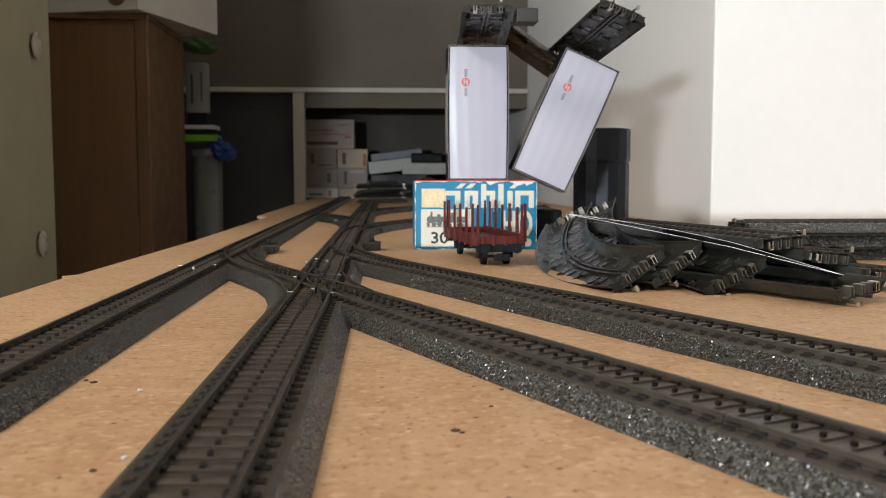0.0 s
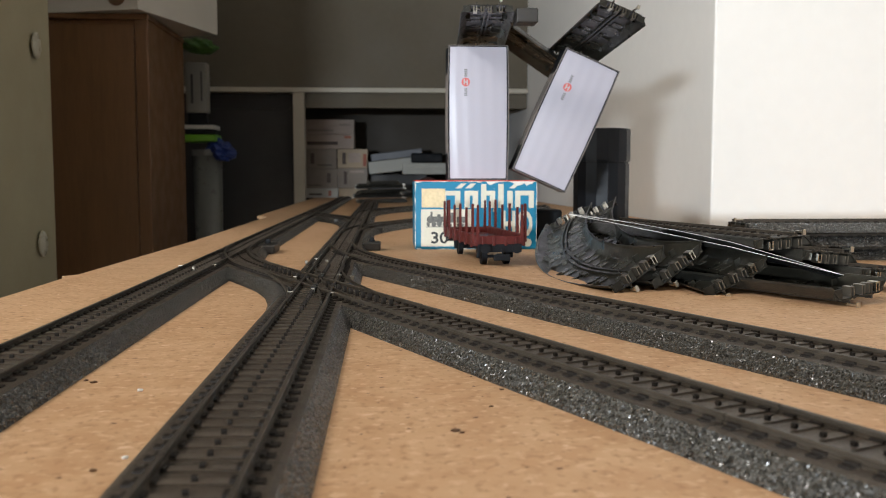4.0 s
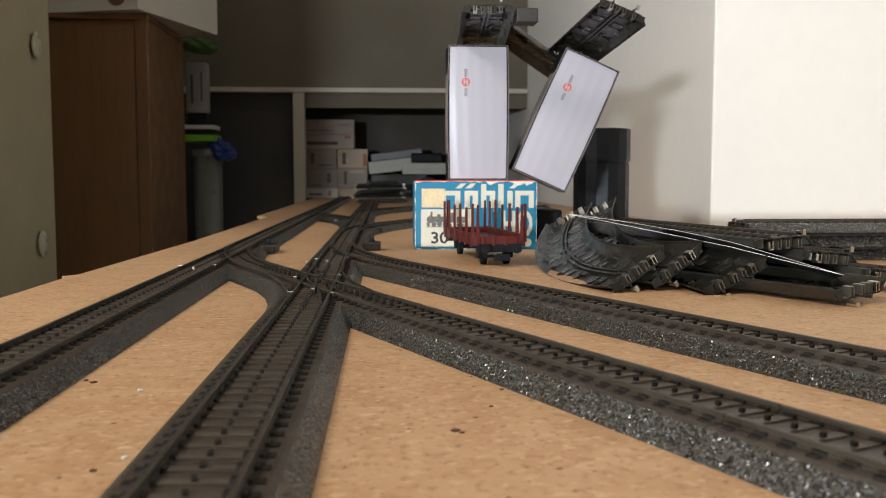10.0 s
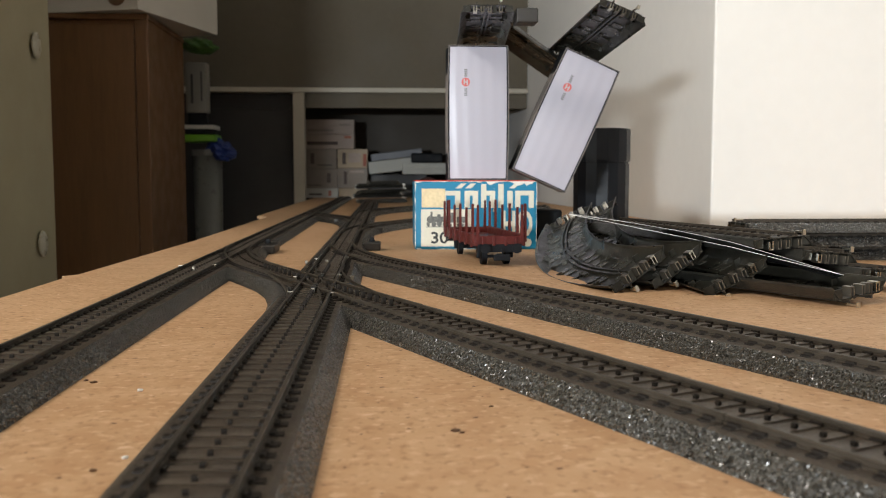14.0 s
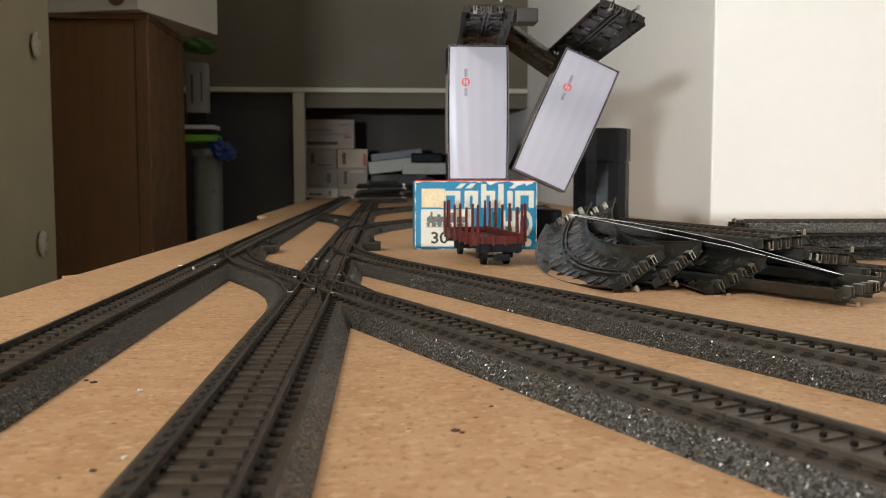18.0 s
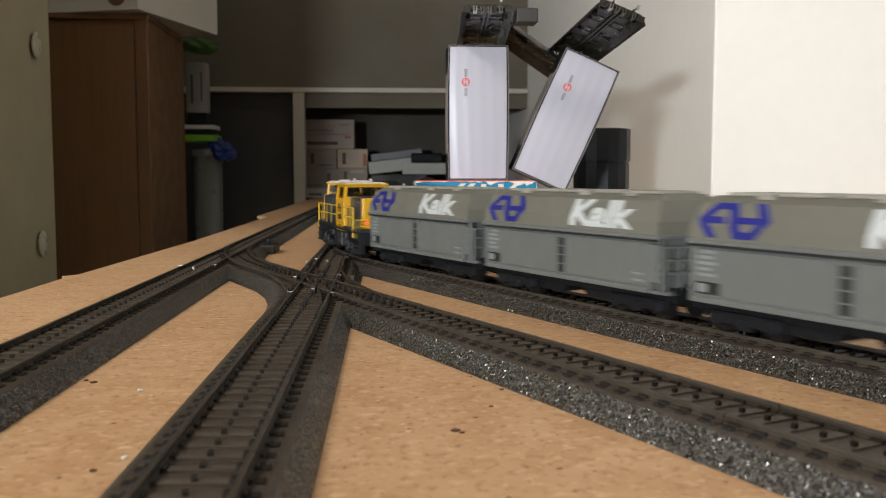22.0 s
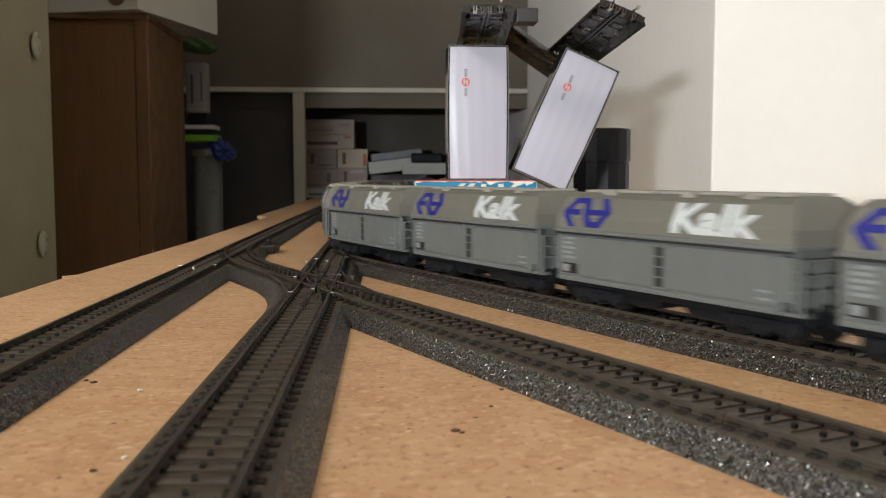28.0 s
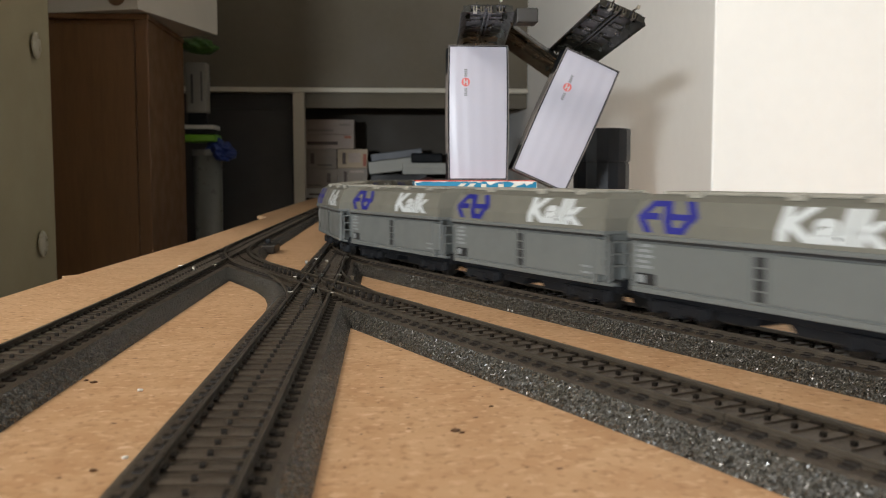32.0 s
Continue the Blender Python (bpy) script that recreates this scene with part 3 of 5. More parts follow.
# the parts of the route that the plan above does not hold yet
def route_track(s0, s1, near=False):
    n = max(2, int(abs(s0 - s1) / 20))
    pts = [on_route(s0 + (s1 - s0) * i / n) for i in range(n + 1)]
    x0, y0 = pts[0]
    st = [(x - x0, y - y0, heading(pts[max(0, i - 1)], pts[min(n, i + 1)])) for i, (x, y) in enumerate(pts)]
    th = thing("curved_track", at(x0, y0, 0), TRACK_LABEL, "model track", "tracks on the board")
    bed_curve(th, st, 0.0)
    sleepers_on(th, st, near)


s = REACH + 541.0
while s < 4800:
    route_track(s + 179.6, s)
    s += 180
s0 = REACH - (RADIUS * TURN) - (1330 - JOIN_Y - REACH) - RADIUS * TURN - 1
for i in range(11):
    route_track(s0 - 0.4, s0 - 180)
    s0 -= 180


# ---- the train ----
def flat_text(words, width, height, bold=0.02):
    """Letters as a flat mesh that fills width by height, its lower left corner at the origin."""
    cu = bpy.data.curves.new("letters", "FONT")
    cu.body, cu.offset, cu.resolution_u = words, bold, 3
    ob = new("letters", cu)
    bpy.context.view_layer.update()
    me = bpy.data.meshes.new_from_object(ob.evaluated_get(bpy.context.evaluated_depsgraph_get()))
    bpy.data.objects.remove(ob)
    bm = bmesh.new()
    bm.from_mesh(me)
    bpy.data.meshes.remove(me)
    xs, ys = [v.co.x for v in bm.verts], [v.co.y for v in bm.verts]
    for v in bm.verts:
        v.co = Vector(((v.co.x - min(xs)) / (max(xs) - min(xs)) * width, (v.co.y - min(ys)) / (max(ys) - min(ys)) * height, 0))
    return bm


def flat_shapes(shapes):
    bm = bmesh.new()
    for sh in shapes:
        bm.faces.new([bm.verts.new((u, v, 0)) for u, v in sh])
    bmesh.ops.remove_doubles(bm, verts=bm.verts, dist=0.05)
    return bm


ARROWS = [[(0, 6.5), (0.98, 7.7), (4.88, 7.7), (10.3, 7.7), (11.1, 5.1), (4.75, 5.1), (0.85, 5.1)], [(0.98, 7.7), (4.88, 7.7), (7.24, 10.6), (3.34, 10.6)],
          [(3.34, 10.6), (7.24, 10.6), (11.21, 10.6), (15.05, 10.6), (14.2, 13), (5.3, 13)], [(11.21, 10.6), (15.05, 10.6), (17.95, 2.4), (13.99, 2.4)],
          [(13.99, 2.4), (17.95, 2.4), (21.12, 2.4), (24.96, 2.4), (23.0, 0), (14.8, 0)], [(21.12, 2.4), (24.96, 2.4), (27.32, 5.3), (23.44, 5.3)],
          [(16.92, 5.3), (23.44, 5.3), (27.32, 5.3), (28.3, 6.5), (27.6, 7.7), (23.7, 7.7), (16.07, 7.7)], [(23.7, 7.7), (27.6, 7.7), (24.4, 13), (20.6, 13)],
          [(0.85, 5.1), (4.75, 5.1), (8.6, 0), (4.7, 0)]]
HOOD = [(17.0, 30.4), (16.6, 35.0), (12.9, 42.4), (8.8, 44.6)]


def on_hood(bm, start, low, proud=0.12):
    """Lays a flat print on the folded side of the hood: start is its distance from the front end."""
    v1 = math.hypot(HOOD[1][0] - HOOD[0][0], HOOD[1][1] - HOOD[0][1])
    v2 = math.hypot(HOOD[2][0] - HOOD[1][0], HOOD[2][1] - HOOD[1][1])
    for v in bm.verts:
        v.co.y += low
    bmesh.ops.bisect_plane(bm, geom=[*bm.verts, *bm.edges, *bm.faces], plane_co=(0, v1, 0), plane_no=(0, 1, 0))
    for v in bm.verts:
        u, w, up = v.co.x, v.co.y, proud + v.co.z
        (a, b, f) = (HOOD[0], HOOD[1], w / v1) if w <= v1 + 1e-6 else (HOOD[1], HOOD[2], (w - v1) / v2)
        x, z = a[0] + (b[0] - a[0]) * f, a[1] + (b[1] - a[1]) * f
        v.co = Vector((-x - up, 60 - start - u, z + up * 0.5))
    return bm


def other_side(bm):
    """Turns a print to the far side."""
    bmesh.ops.rotate(bm, cent=(0, 0, 0), matrix=Matrix.Rotation(math.pi, 3, "Z"), verts=bm.verts)
    return bm


def bogie(parent, y, wheel_r=5.3, base=11.5, half=10.5):
    bm = bmesh.new()
    for sx in (-1, 1):
        block(bm, sx * half - 1.2, sx * half + 1.2, -base - 4, base + 4, 3.0, 7.2, bevel=0.6)
        for o in (-base, base):
            block(bm, sx * half - 1.9, sx * half + 1.9, o - 2.2, o + 2.2, 2.2, 6.6, bevel=0.5)
        block(bm, sx * half - 1.8, sx * half + 1.8, -3.4, 3.4, 1.8, 5.6, bevel=0.5)
    block(bm, -half, half, -2.5, 2.5, 4.0, 7.4)
    bmesh.ops.translate(bm, vec=(0, y, 0), verts=bm.verts)
    bg = part("bogie", bm, BLACK, parent)
    for o in (-base, base):
        bm = bmesh.new()
        for sx in (-1, 1):
            tube(bm, (sx * 7.0, y + o, wheel_r), (sx * 9.4, y + o, wheel_r), wheel_r, seg=20)
            tube(bm, (sx * 6.4, y + o, wheel_r), (sx * 7.0, y + o, wheel_r), wheel_r + 0.8, seg=20)
        tube(bm, (-9, y + o, wheel_r), (9, y + o, wheel_r), 1.1)
        part("wheelset", bm, STUD, bg)


def coupler(parent, y, sgn):
    bm = bmesh.new()
    block(bm, -1.6, 1.6, min(y, y + sgn * 7), max(y, y + sgn * 7), 5.2, 7.0, bevel=0.4)
    block(bm, -4.2, 4.2, y + sgn * 6.4 - 0.6, y + sgn * 6.4 + 0.6, 5.0, 8.0, bevel=0.3)
    part("coupler", bm, BLACK, parent)


def buffers(parent, y, sgn, z=11.0):
    for sx in (-1, 1):
        bm = bmesh.new()
        tube(bm, (sx * 10.2, y, z), (sx * 10.2, y + sgn * 3.6, z), 1.1)
        tube(bm, (sx * 10.2, y + sgn * 3.6, z), (sx * 10.2, y + sgn * 4.4, z), 2.4, seg=14)
        part("buffer", bm, BLACK, parent)


def hopper_wagon():
    th = thing("hopper_wagon", at(0, 0, RAIL_TOP), "grey covered hopper wagon with blue arrows and white lettering", "model wagon", "hopper wagons of the train")
    bm = bmesh.new()
    block(bm, -15.6, 15.6, -52, 60, 10.0, 29.0, bevel=0.5)
    block(bm, -16.0, 16.0, 58.6, 60.4, 10.0, 29.0, bevel=0.2)
    block(bm, -16.0, 16.0, -53.2, -51.6, 11, 29.0, bevel=0.2)
    body = part("body", bm, HOPPER, th)
    part("sill", cube(-16.3, 16.3, -52.4, 60.3, 9.6, 11.6, bevel=0.35), HOPPER, body)
    for y0, y1 in ((3.4, 57.4), (-50.6, -3.2)):
        for sx in (-1, 1):
            part("discharge_flap", cube(min(sx * 15.5, sx * 16.0), max(sx * 15.5, sx * 16.0), y0, y1, 12.2, 27.4, bevel=0.15), HOPPER, body)
            for y in (y0 + 2, y1 - 2):
                part("flap_hinge", cube(min(sx * 15.9, sx * 16.5), max(sx * 15.9, sx * 16.5), y - 0.8, y + 0.8, 26.2, 28.6, bevel=0.1), HOPPER, body)
    bm = bmesh.new()
    block(bm, -17.7, 17.7, -59.0, 60.6, 28.9, 30.5, bevel=0.35)
    ledge = part("ledge", bm, HOPPER, th)
    # black line along the underside of the ledge, on both sides
    for sx in (-1, 1):
        part("drip_rail", cube(min(sx * 16.4, sx * 17.2), max(sx * 16.4, sx * 17.2), -58.4, 60.2, 28.1, 28.8), PRINT_BLACK, ledge)
    # hood with folded sides and sloping ends
    bm = bmesh.new()
    rings = []
    for k, (y0, y1) in zip(HOOD, ((60.2, -58.8), (59.8, -58.2), (58.2, -55.4), (56.8, -53.8))):
        rings.append([bm.verts.new((sx * k[0], y, k[1])) for sx, y in ((-1, y0), (1, y0), (1, y1), (-1, y1))])
    for a, b in zip(rings, rings[1:]):
        for i in range(4):
            bm.faces.new((a[i], a[(i + 1) % 4], b[(i + 1) % 4], b[i]))
    bm.faces.new(rings[0])
    bm.faces.new(rings[-1])
    hood = part("hood", bm, HOOD_PAINT, th)
    for i in range(5):
        y = 42 - i * 21
        part("roof_lid", cube(-9.6, 9.6, y - 8.6, y + 8.6, 44.5, 45.7, bevel=0.5), HOPPER_ROOF, hood, "cream roof lid")
    for y in (34, -8, -36):
        bm = bmesh.new()
        block(bm, -11.2, -9.2, y - 3, y + 3, 43.6, 45.0, bevel=0.2)
        part("lid_hinge", bm, HOPPER_ROOF, hood)
        part("lid_hinge", cube(9.2, 11.2, y - 3, y + 3, 43.6, 45.0, bevel=0.2), HOPPER_ROOF, hood)
    for side in (lambda bm: bm, other_side):
        part("arrow_emblem", side(on_hood(flat_shapes([[(u * 1.06, v * 0.92) for u, v in sh] for sh in ARROWS]), 3.0, 0.9)), PRINT_BLUE, hood, "blue interlocked arrows")
        part("lettering", side(on_hood(flat_text("Kalk", 38, 11.2, 0.045), 66.5, 1.2)), PRINT_WHITE, hood, "white word Kalk")
    # black slotted ladder between the flaps
    for sx in (-1, 1):
        bm = bmesh.new()
        block(bm, min(sx * 15.6, sx * 16.1), max(sx * 15.6, sx * 16.1), -2.8, 2.8, 11.7, 28, bevel=0.1)
        lad = part("ladder", bm, HOPPER, body)
        for z in (12.6, 16.2, 19.8, 23.4):
            part("slot", cube(min(sx * 16.1, sx * 16.25), max(sx * 16.1, sx * 16.25), -1.9, 1.9, z, z + 3.0), PRINT_BLACK, lad)
    # data panel: unreadable small print
    for sx in (-1, 1):
        bm = bmesh.new()
        for i in range(5):
            z = 26.0 - i * 1.9
            w = (8.5, 7.5, 8.5, 6.5, 8.0)[i]
            y0 = 57 if sx < 0 else -57 + w
            block(bm, min(sx * 16.0, sx * 16.12), max(sx * 16.0, sx * 16.12), y0 - w, y0, z, z + 1.0)
        part("data_print", bm, DATA_GREY, body)
        bm = bmesh.new()
        block(bm, min(sx * 16.0, sx * 16.12), max(sx * 16.0, sx * 16.12), *((47, 57.5) if sx < 0 else (-57.5, -47)), 12.6, 16.6)
        pn = part("data_panel", bm, PRINT_BLACK, body)
        part("data_field", cube(min(sx * 16.1, sx * 16.22), max(sx * 16.1, sx * 16.22), *((52.5, 56.5) if sx < 0 else (-51.5, -47.5)), 13.2, 16.0), DATA_GREY, pn)
        bm = bmesh.new()
        for z in (13.4, 15.8):
            block(bm, min(sx * 16.0, sx * 16.12), max(sx * 16.0, sx * 16.12), *((-50, -44) if sx < 0 else (44, 50)), z, z + 0.8)
        part("data_print", bm, DATA_GREY, body)
    # end platform with rails and ladder
    plat = part("end_platform", cube(-14.5, 14.5, -60.5, -52, 9.4, 10.6, bevel=0.2), HOPPER, th)
    for x in (-14, -7, 7, 14):
        bm = bmesh.new()
        tube(bm, (x, -59.6, 10), (x, -59.6, 26), 0.5, seg=6)
        part("railing_post", bm, HOPPER, plat)
    for z in (17, 21.5, 26):
        bm = bmesh.new()
        tube(bm, (-14, -59.6, z), (14, -59.6, z), 0.45, seg=6)
        part("handrail", bm, HOPPER, plat)
    bm = bmesh.new()
    for z in (14, 17, 20, 23):
        tube(bm, (-15.5, -58.8, z), (-15.5, -53.5, z), 0.45, seg=6)
    tube(bm, (-15.5, -58.8, 10), (-15.5, -58.8, 29), 0.6, seg=6)
    part("end_ladder", bm, HOPPER, plat)
    part("end_panel", cube(-16, -13.5, -57.5, -53.4, 14, 27), HOPPER, plat)
    bm = bmesh.new()
    block(bm, -10.5, 10.5, -60, 60, 6.4, 9.9, bevel=0.3)
    prism(bm, [(-46, 7.4), (-30, 3.2), (-8, 3.2), (-4, 7.4)], "x", -9, 9)
    prism(bm, [(46, 7.4), (30, 3.2), (8, 3.2), (4, 7.4)], "x", -9, 9)
    part("underframe", bm, BLACK, th)
    for y in (-41, 41):
        bogie(th, y)
    for y, s in ((60.4, 1), (-60.4, -1)):
        buffers(th, y, s, 10.4)
        coupler(th, y - s * 2, s)
    return th


def locomotive():
    th = thing("locomotive", at(0, 0, RAIL_TOP), "yellow and slate grey centre-cab diesel locomotive model on the track", "model locomotive", "locomotives of the train")
    # nose at y = 75, tail at y = -78
    deck = part("walkway", cube(-14.8, 14.8, -76, 71, 15.6, 17.9, bevel=0.4), WALKWAY, th)
    for sx in (-1, 1):
        part("walkway_edge", cube(min(sx * 14.7, sx * 15.1), max(sx * 14.7, sx * 15.1), -75, 70.4, 14.9, 16.3, bevel=0.1), BLACK, deck)
    bm = bmesh.new()
    block(bm, -12.4, 12.4, -76.5, 71.4, 9.6, 15.7, bevel=0.5)
    for sx in (-1, 1):
        for y in (-72.5, 67.5):
            block(bm, sx * 13 - 1.8, sx * 13 + 1.8, y - 3.6, y + 3.6, 2.6, 15.6, bevel=0.4)
    block(bm, -9.4, 9.4, -66, 62, 4.2, 9.8, bevel=0.4)
    part("frame", bm, BLACK, th)
    tank = part("fuel_tank", cube(-14.2, 14.2, -15, 12, 3.4, 13.6, bevel=1.2), LOCO_FRAME, th, "dark grey fuel tank")
    for sx in (-1, 1):
        for y in (-10, 0, 8):
            part("tank_strap", cube(min(sx * 14.1, sx * 14.5), max(sx * 14.1, sx * 14.5), y - 0.5, y + 0.5, 4, 13), BLACK, tank)
        for y0, y1 in ((16, 26), (-28, -18)):
            part("air_tank", cube(sx * 12.6 - 1.4, sx * 12.6 + 1.4, y0, y1, 9.0, 13.4, bevel=1.0), LOCO_FRAME, th)
    hood = part("long_hood", cube(-10.4, 10.4, -1, 69.0, 17.8, 36.4, bevel=0.9), LOCO_GREY, th)
    short = part("short_hood", cube(-10.4, 10.4, -64, -27, 17.8, 36.4, bevel=0.9), LOCO_GREY, th)
    part("hood_end", cube(-10.6, 10.6, -66.6, -61.5, 15.8, 36.5, bevel=0.7), LOCO_YELLOW, short, "yellow hood end")
    part("hood_nose", cube(-10.55, 10.55, 68.2, 70.0, 17.8, 36.4, bevel=0.6), LOCO_YELLOW, hood, "yellow hood nose")
    for y in (62, 46, 30, 14):
        part("roof_hatch", cube(-7, 7, y - 6, y + 6, 36.3, 37.0, bevel=0.3), LOCO_GREY, hood)
    part("roof_hatch", cube(-6, 6, -56, -34, 36.3, 37.1, bevel=0.3), LOCO_GREY, short)
    bm = bmesh.new()
    tube(bm, (0, 22, 36.4), (0, 22, 38.4), 1.6, seg=12)
    part("exhaust", bm, BLACK, hood)
    # doors along the hoods, with narrow joints between them, and small handles
    for sx in (-1, 1):
        xs = (min(sx * 10.3, sx * 10.62), max(sx * 10.3, sx * 10.62))
        for y in range(3, 64, 9):
            part("hood_door", cube(*xs, y, y + 8.3, 19.4, 34.4, bevel=0.12), LOCO_GREY, hood)
        for y in (-59, -50, -41):
            part("hood_door", cube(*xs, y, y + 8.3, 19.4, 34.4, bevel=0.12), LOCO_GREY, short)
        ys = (min(sx * 10.6, sx * 10.75), max(sx * 10.6, sx * 10.75))
        part("data_print", cube(*ys, -39, -36, 31.8, 32.4), PRINT_ROSE, short)
        part("data_print", cube(*ys, -58, -53, 33.2, 34.0), DATA_GREY, short)
    # cab
    c0, c1 = -27.6, 0.0
    cab = part("cab", cube(-14.8, 14.8, c0, c1, 14.2, 34.4, bevel=0.5), LOCO_YELLOW, th, "yellow cab")
    for sx in (-1, 1):
        for y in (c0 + 1.3, c1 - 1.3):
            bm = bmesh.new()
            lo, hi = sx * 14.0, sx * 12.7
            prism(bm, [(lo - 0.9, 34.2), (lo + 0.9, 34.2), (hi + 0.9, 44.2), (hi - 0.9, 44.2)], "y", y - 1.3, y + 1.3)
            part("pillar", bm, LOCO_YELLOW, cab)
        bm = bmesh.new()
        prism(bm, [(sx * 14.4, 34.2), (sx * 13.4, 34.2), (sx * 13.2, 35.6), (sx * 14.2, 35.6)], "y", c0 + 2.5, c1 - 2.5)
        prism(bm, [(sx * 13.5, 42.8), (sx * 12.5, 42.8), (sx * 12.3, 44.2), (sx * 13.3, 44.2)], "y", c0 + 2.5, c1 - 2.5)
        part("window_rail", bm, LOCO_YELLOW, cab)
        bm = bmesh.new()
        prism(bm, [(sx * 13.5, 35.5), (sx * 13.2, 35.5), (sx * 12.4, 42.9), (sx * 12.7, 42.9)], "y", c0 + 2.4, c1 - 2.4)
        part("side_window", bm, LOCO_GLASS, cab)
    for y in (c0 + 0.8, c1 - 0.8):
        part("end_window", cube(-12.3, 12.3, y - 0.15, y + 0.15, 36.6, 42.9), LOCO_GLASS, cab)
        bm = bmesh.new()
        block(bm, -13.0, 13.0, y - 0.6, y + 0.6, 34.3, 36.7, bevel=0.15)
        block(bm, -12.2, 12.2, y - 0.6, y + 0.6, 42.8, 44.2, bevel=0.15)
        part("end_window_frame", bm, LOCO_YELLOW, cab)
        bm = bmesh.new()
        for z in (36.7, 42.4):
            block(bm, -12.2, 12.2, y - 0.75, y + 0.75, z, z + 0.45)
        part("window_seal", bm, PRINT_BLACK, cab)
    part("desk", cube(-6, 6, -18, -9, 34.3, 37.0, bevel=0.6), CAB_DESK, cab)
    roof = part("roof", cube(-15.2, 15.2, c0 - 1.6, c1 + 1.6, 44.1, 45.3, bevel=0.45), LOCO_YELLOW, cab)
    bm = bmesh.new()
    prism(bm, [(-14.6, 45.2), (14.6, 45.2), (11.5, 46.2), (-11.5, 46.2)], "y", c0 - 1.0, c1 + 1.0)
    top = part("roof_sheet", bm, LOCO_ROOF, cab, "pale dusty roof sheet")
    for y in (-22, -14, -5):
        part("roof_vent", cube(-4.5, 4.5, y - 2.2, y + 2.2, 46.1, 47.3, bevel=0.4), LOCO_ROOF, top)
    bm = bmesh.new()
    tube(bm, (8, -8, 46), (8, -8, 48.4), 1.1)
    part("horn", bm, LOCO_ROOF, top)
    for sx in (-1, 1):
        xs = (min(sx * 14.8, sx * 14.98), max(sx * 14.8, sx * 14.98))
        bm = bmesh.new()
        for sh_ in ARROWS:
            pts = [((u - 14.2) * 0.46, v * 0.40 + 26.8) for u, v in sh_]
            prism(bm, [(-13.2 + sx * u, z) for u, z in pts], "x", *xs)
        part("arrow_emblem", bm, PRINT_BLACK, cab)
        bm = bmesh.new()
        for i in range(4):
            block(bm, *xs, -19.8 + i * 3.5, -17.4 + i * 3.5, 21.6, 24.9)
        part("number_print", bm, PRINT_BLACK, cab)
        part("data_print", cube(*xs, -16, -11, 17.6, 18.3), PRINT_BLACK, cab)
        part("cab_seam", cube(min(sx * 14.8, sx * 14.9), max(sx * 14.8, sx * 14.9), c0 + 0.4, c1 - 0.4, 19.6, 19.85), UPRIGHT_OCHRE, cab)
    # handrails on wide flat uprights
    for sx in (-1, 1):
        for y0, y1 in ((0.5, 70.4), (-57.4, -28)):
            bm = bmesh.new()
            for z in (30.4, 24.2):
                tube(bm, (sx * 14.9, y0, z), (sx * 14.9, y1, z), 0.42, seg=6)
            part("handrail", bm, RAIL_YELLOW, th, "yellow handrail")
        for y in (54, 38, 20, -41):
            part("upright", cube(sx * 14.4 - 0.35, sx * 14.4 + 0.35, y - 1.9, y + 1.9, 17.6, 30.2, bevel=0.12), UPRIGHT_OCHRE, th)
        for y in (69.6, -56.6):
            part("upright", cube(sx * 14.7 - 0.4, sx * 14.7 + 0.4, y - 1.2, y + 1.2, 11.6, 30.6, bevel=0.12), RAIL_YELLOW, th)
        part("upright", cube(sx * 14.5 - 0.4, sx * 14.5 + 0.4, -66.4, -64.0, 11.0, 23.4, bevel=0.12), UPRIGHT_OCHRE, th)
        bm = bmesh.new()
        tube(bm, (sx * 14.5, -65, 23.2), (sx * 14.5, -73, 23.2), 0.42, seg=6)
        part("step_rail", bm, RAIL_YELLOW, th)
    for sy, end in ((-1, -73.4), (1, 70.9)):
        bm = bmesh.new()
        for z in (19.6, 23.4, 28.6)[:3 if sy > 0 else 2]:
            tube(bm, (-14.4, end, z), (14.4, end, z), 0.45, seg=6)
        part("end_rail", bm, RAIL_YELLOW, th)
        for x in (-14.2, -5.5, 5.5, 14.2):
            part("end_post", cube(x - 0.6, x + 0.6, end - 0.4, end + 0.4, 10.6, 29.0 if sy > 0 else 23.6, bevel=0.1), RAIL_YELLOW if sy > 0 else UPRIGHT_OCHRE, th)
        lamp_y, lamp_x = (-66.4, 8.4) if sy < 0 else (end + 0.6, 10.6)
        for x in (-lamp_x, lamp_x):
            part("lamp_plate", cube(x - 2.4, x + 2.4, lamp_y - 0.5, lamp_y + 0.5, 16.4, 24.6, bevel=0.3), LOCO_YELLOW, th)
            bm = bmesh.new()
            tube(bm, (x, lamp_y + sy * 0.4, 21.2), (x, lamp_y + sy * 1.5, 21.2), 0.85, seg=12)
            part("tail_lamp", bm, TAIL_RED if sy < 0 else PRINT_WHITE, th)
        for sx in (-1, 1):
            for z in (3.4, 7.4, 11.4):
                part("step", cube(sx * 13.8 - 2.0, sx * 13.8 + 2.0, end - sy * 4 - 3, end - sy * 4 + 3, z, z + 0.7), LOCO_FRAME, th)
        buffers(th, end, sy, 10.5)
        coupler(th, end - sy * 2, sy)
    for y in (-43, 42):
        bogie(th, y, 5.8, 13, 11.8)
        for sx in (-1, 1):
            for o in (-13, 13):
                bm = bmesh.new()
                tube(bm, (sx * 13.5, y + o, 4.6), (sx * 14.3, y + o, 4.6), 1.7, seg=12)
                part("axle_box", bm, LOCO_FRAME, th)
            for o in (-6.5, 6.5):
                bm = bmesh.new()
                for k in range(4):
                    tube(bm, (sx * 13.3, y + o, 5.0 + k * 1.2), (sx * 13.3, y + o, 5.7 + k * 1.2), 1.5, seg=10)
                part("spring", bm, LOCO_FRAME, th)
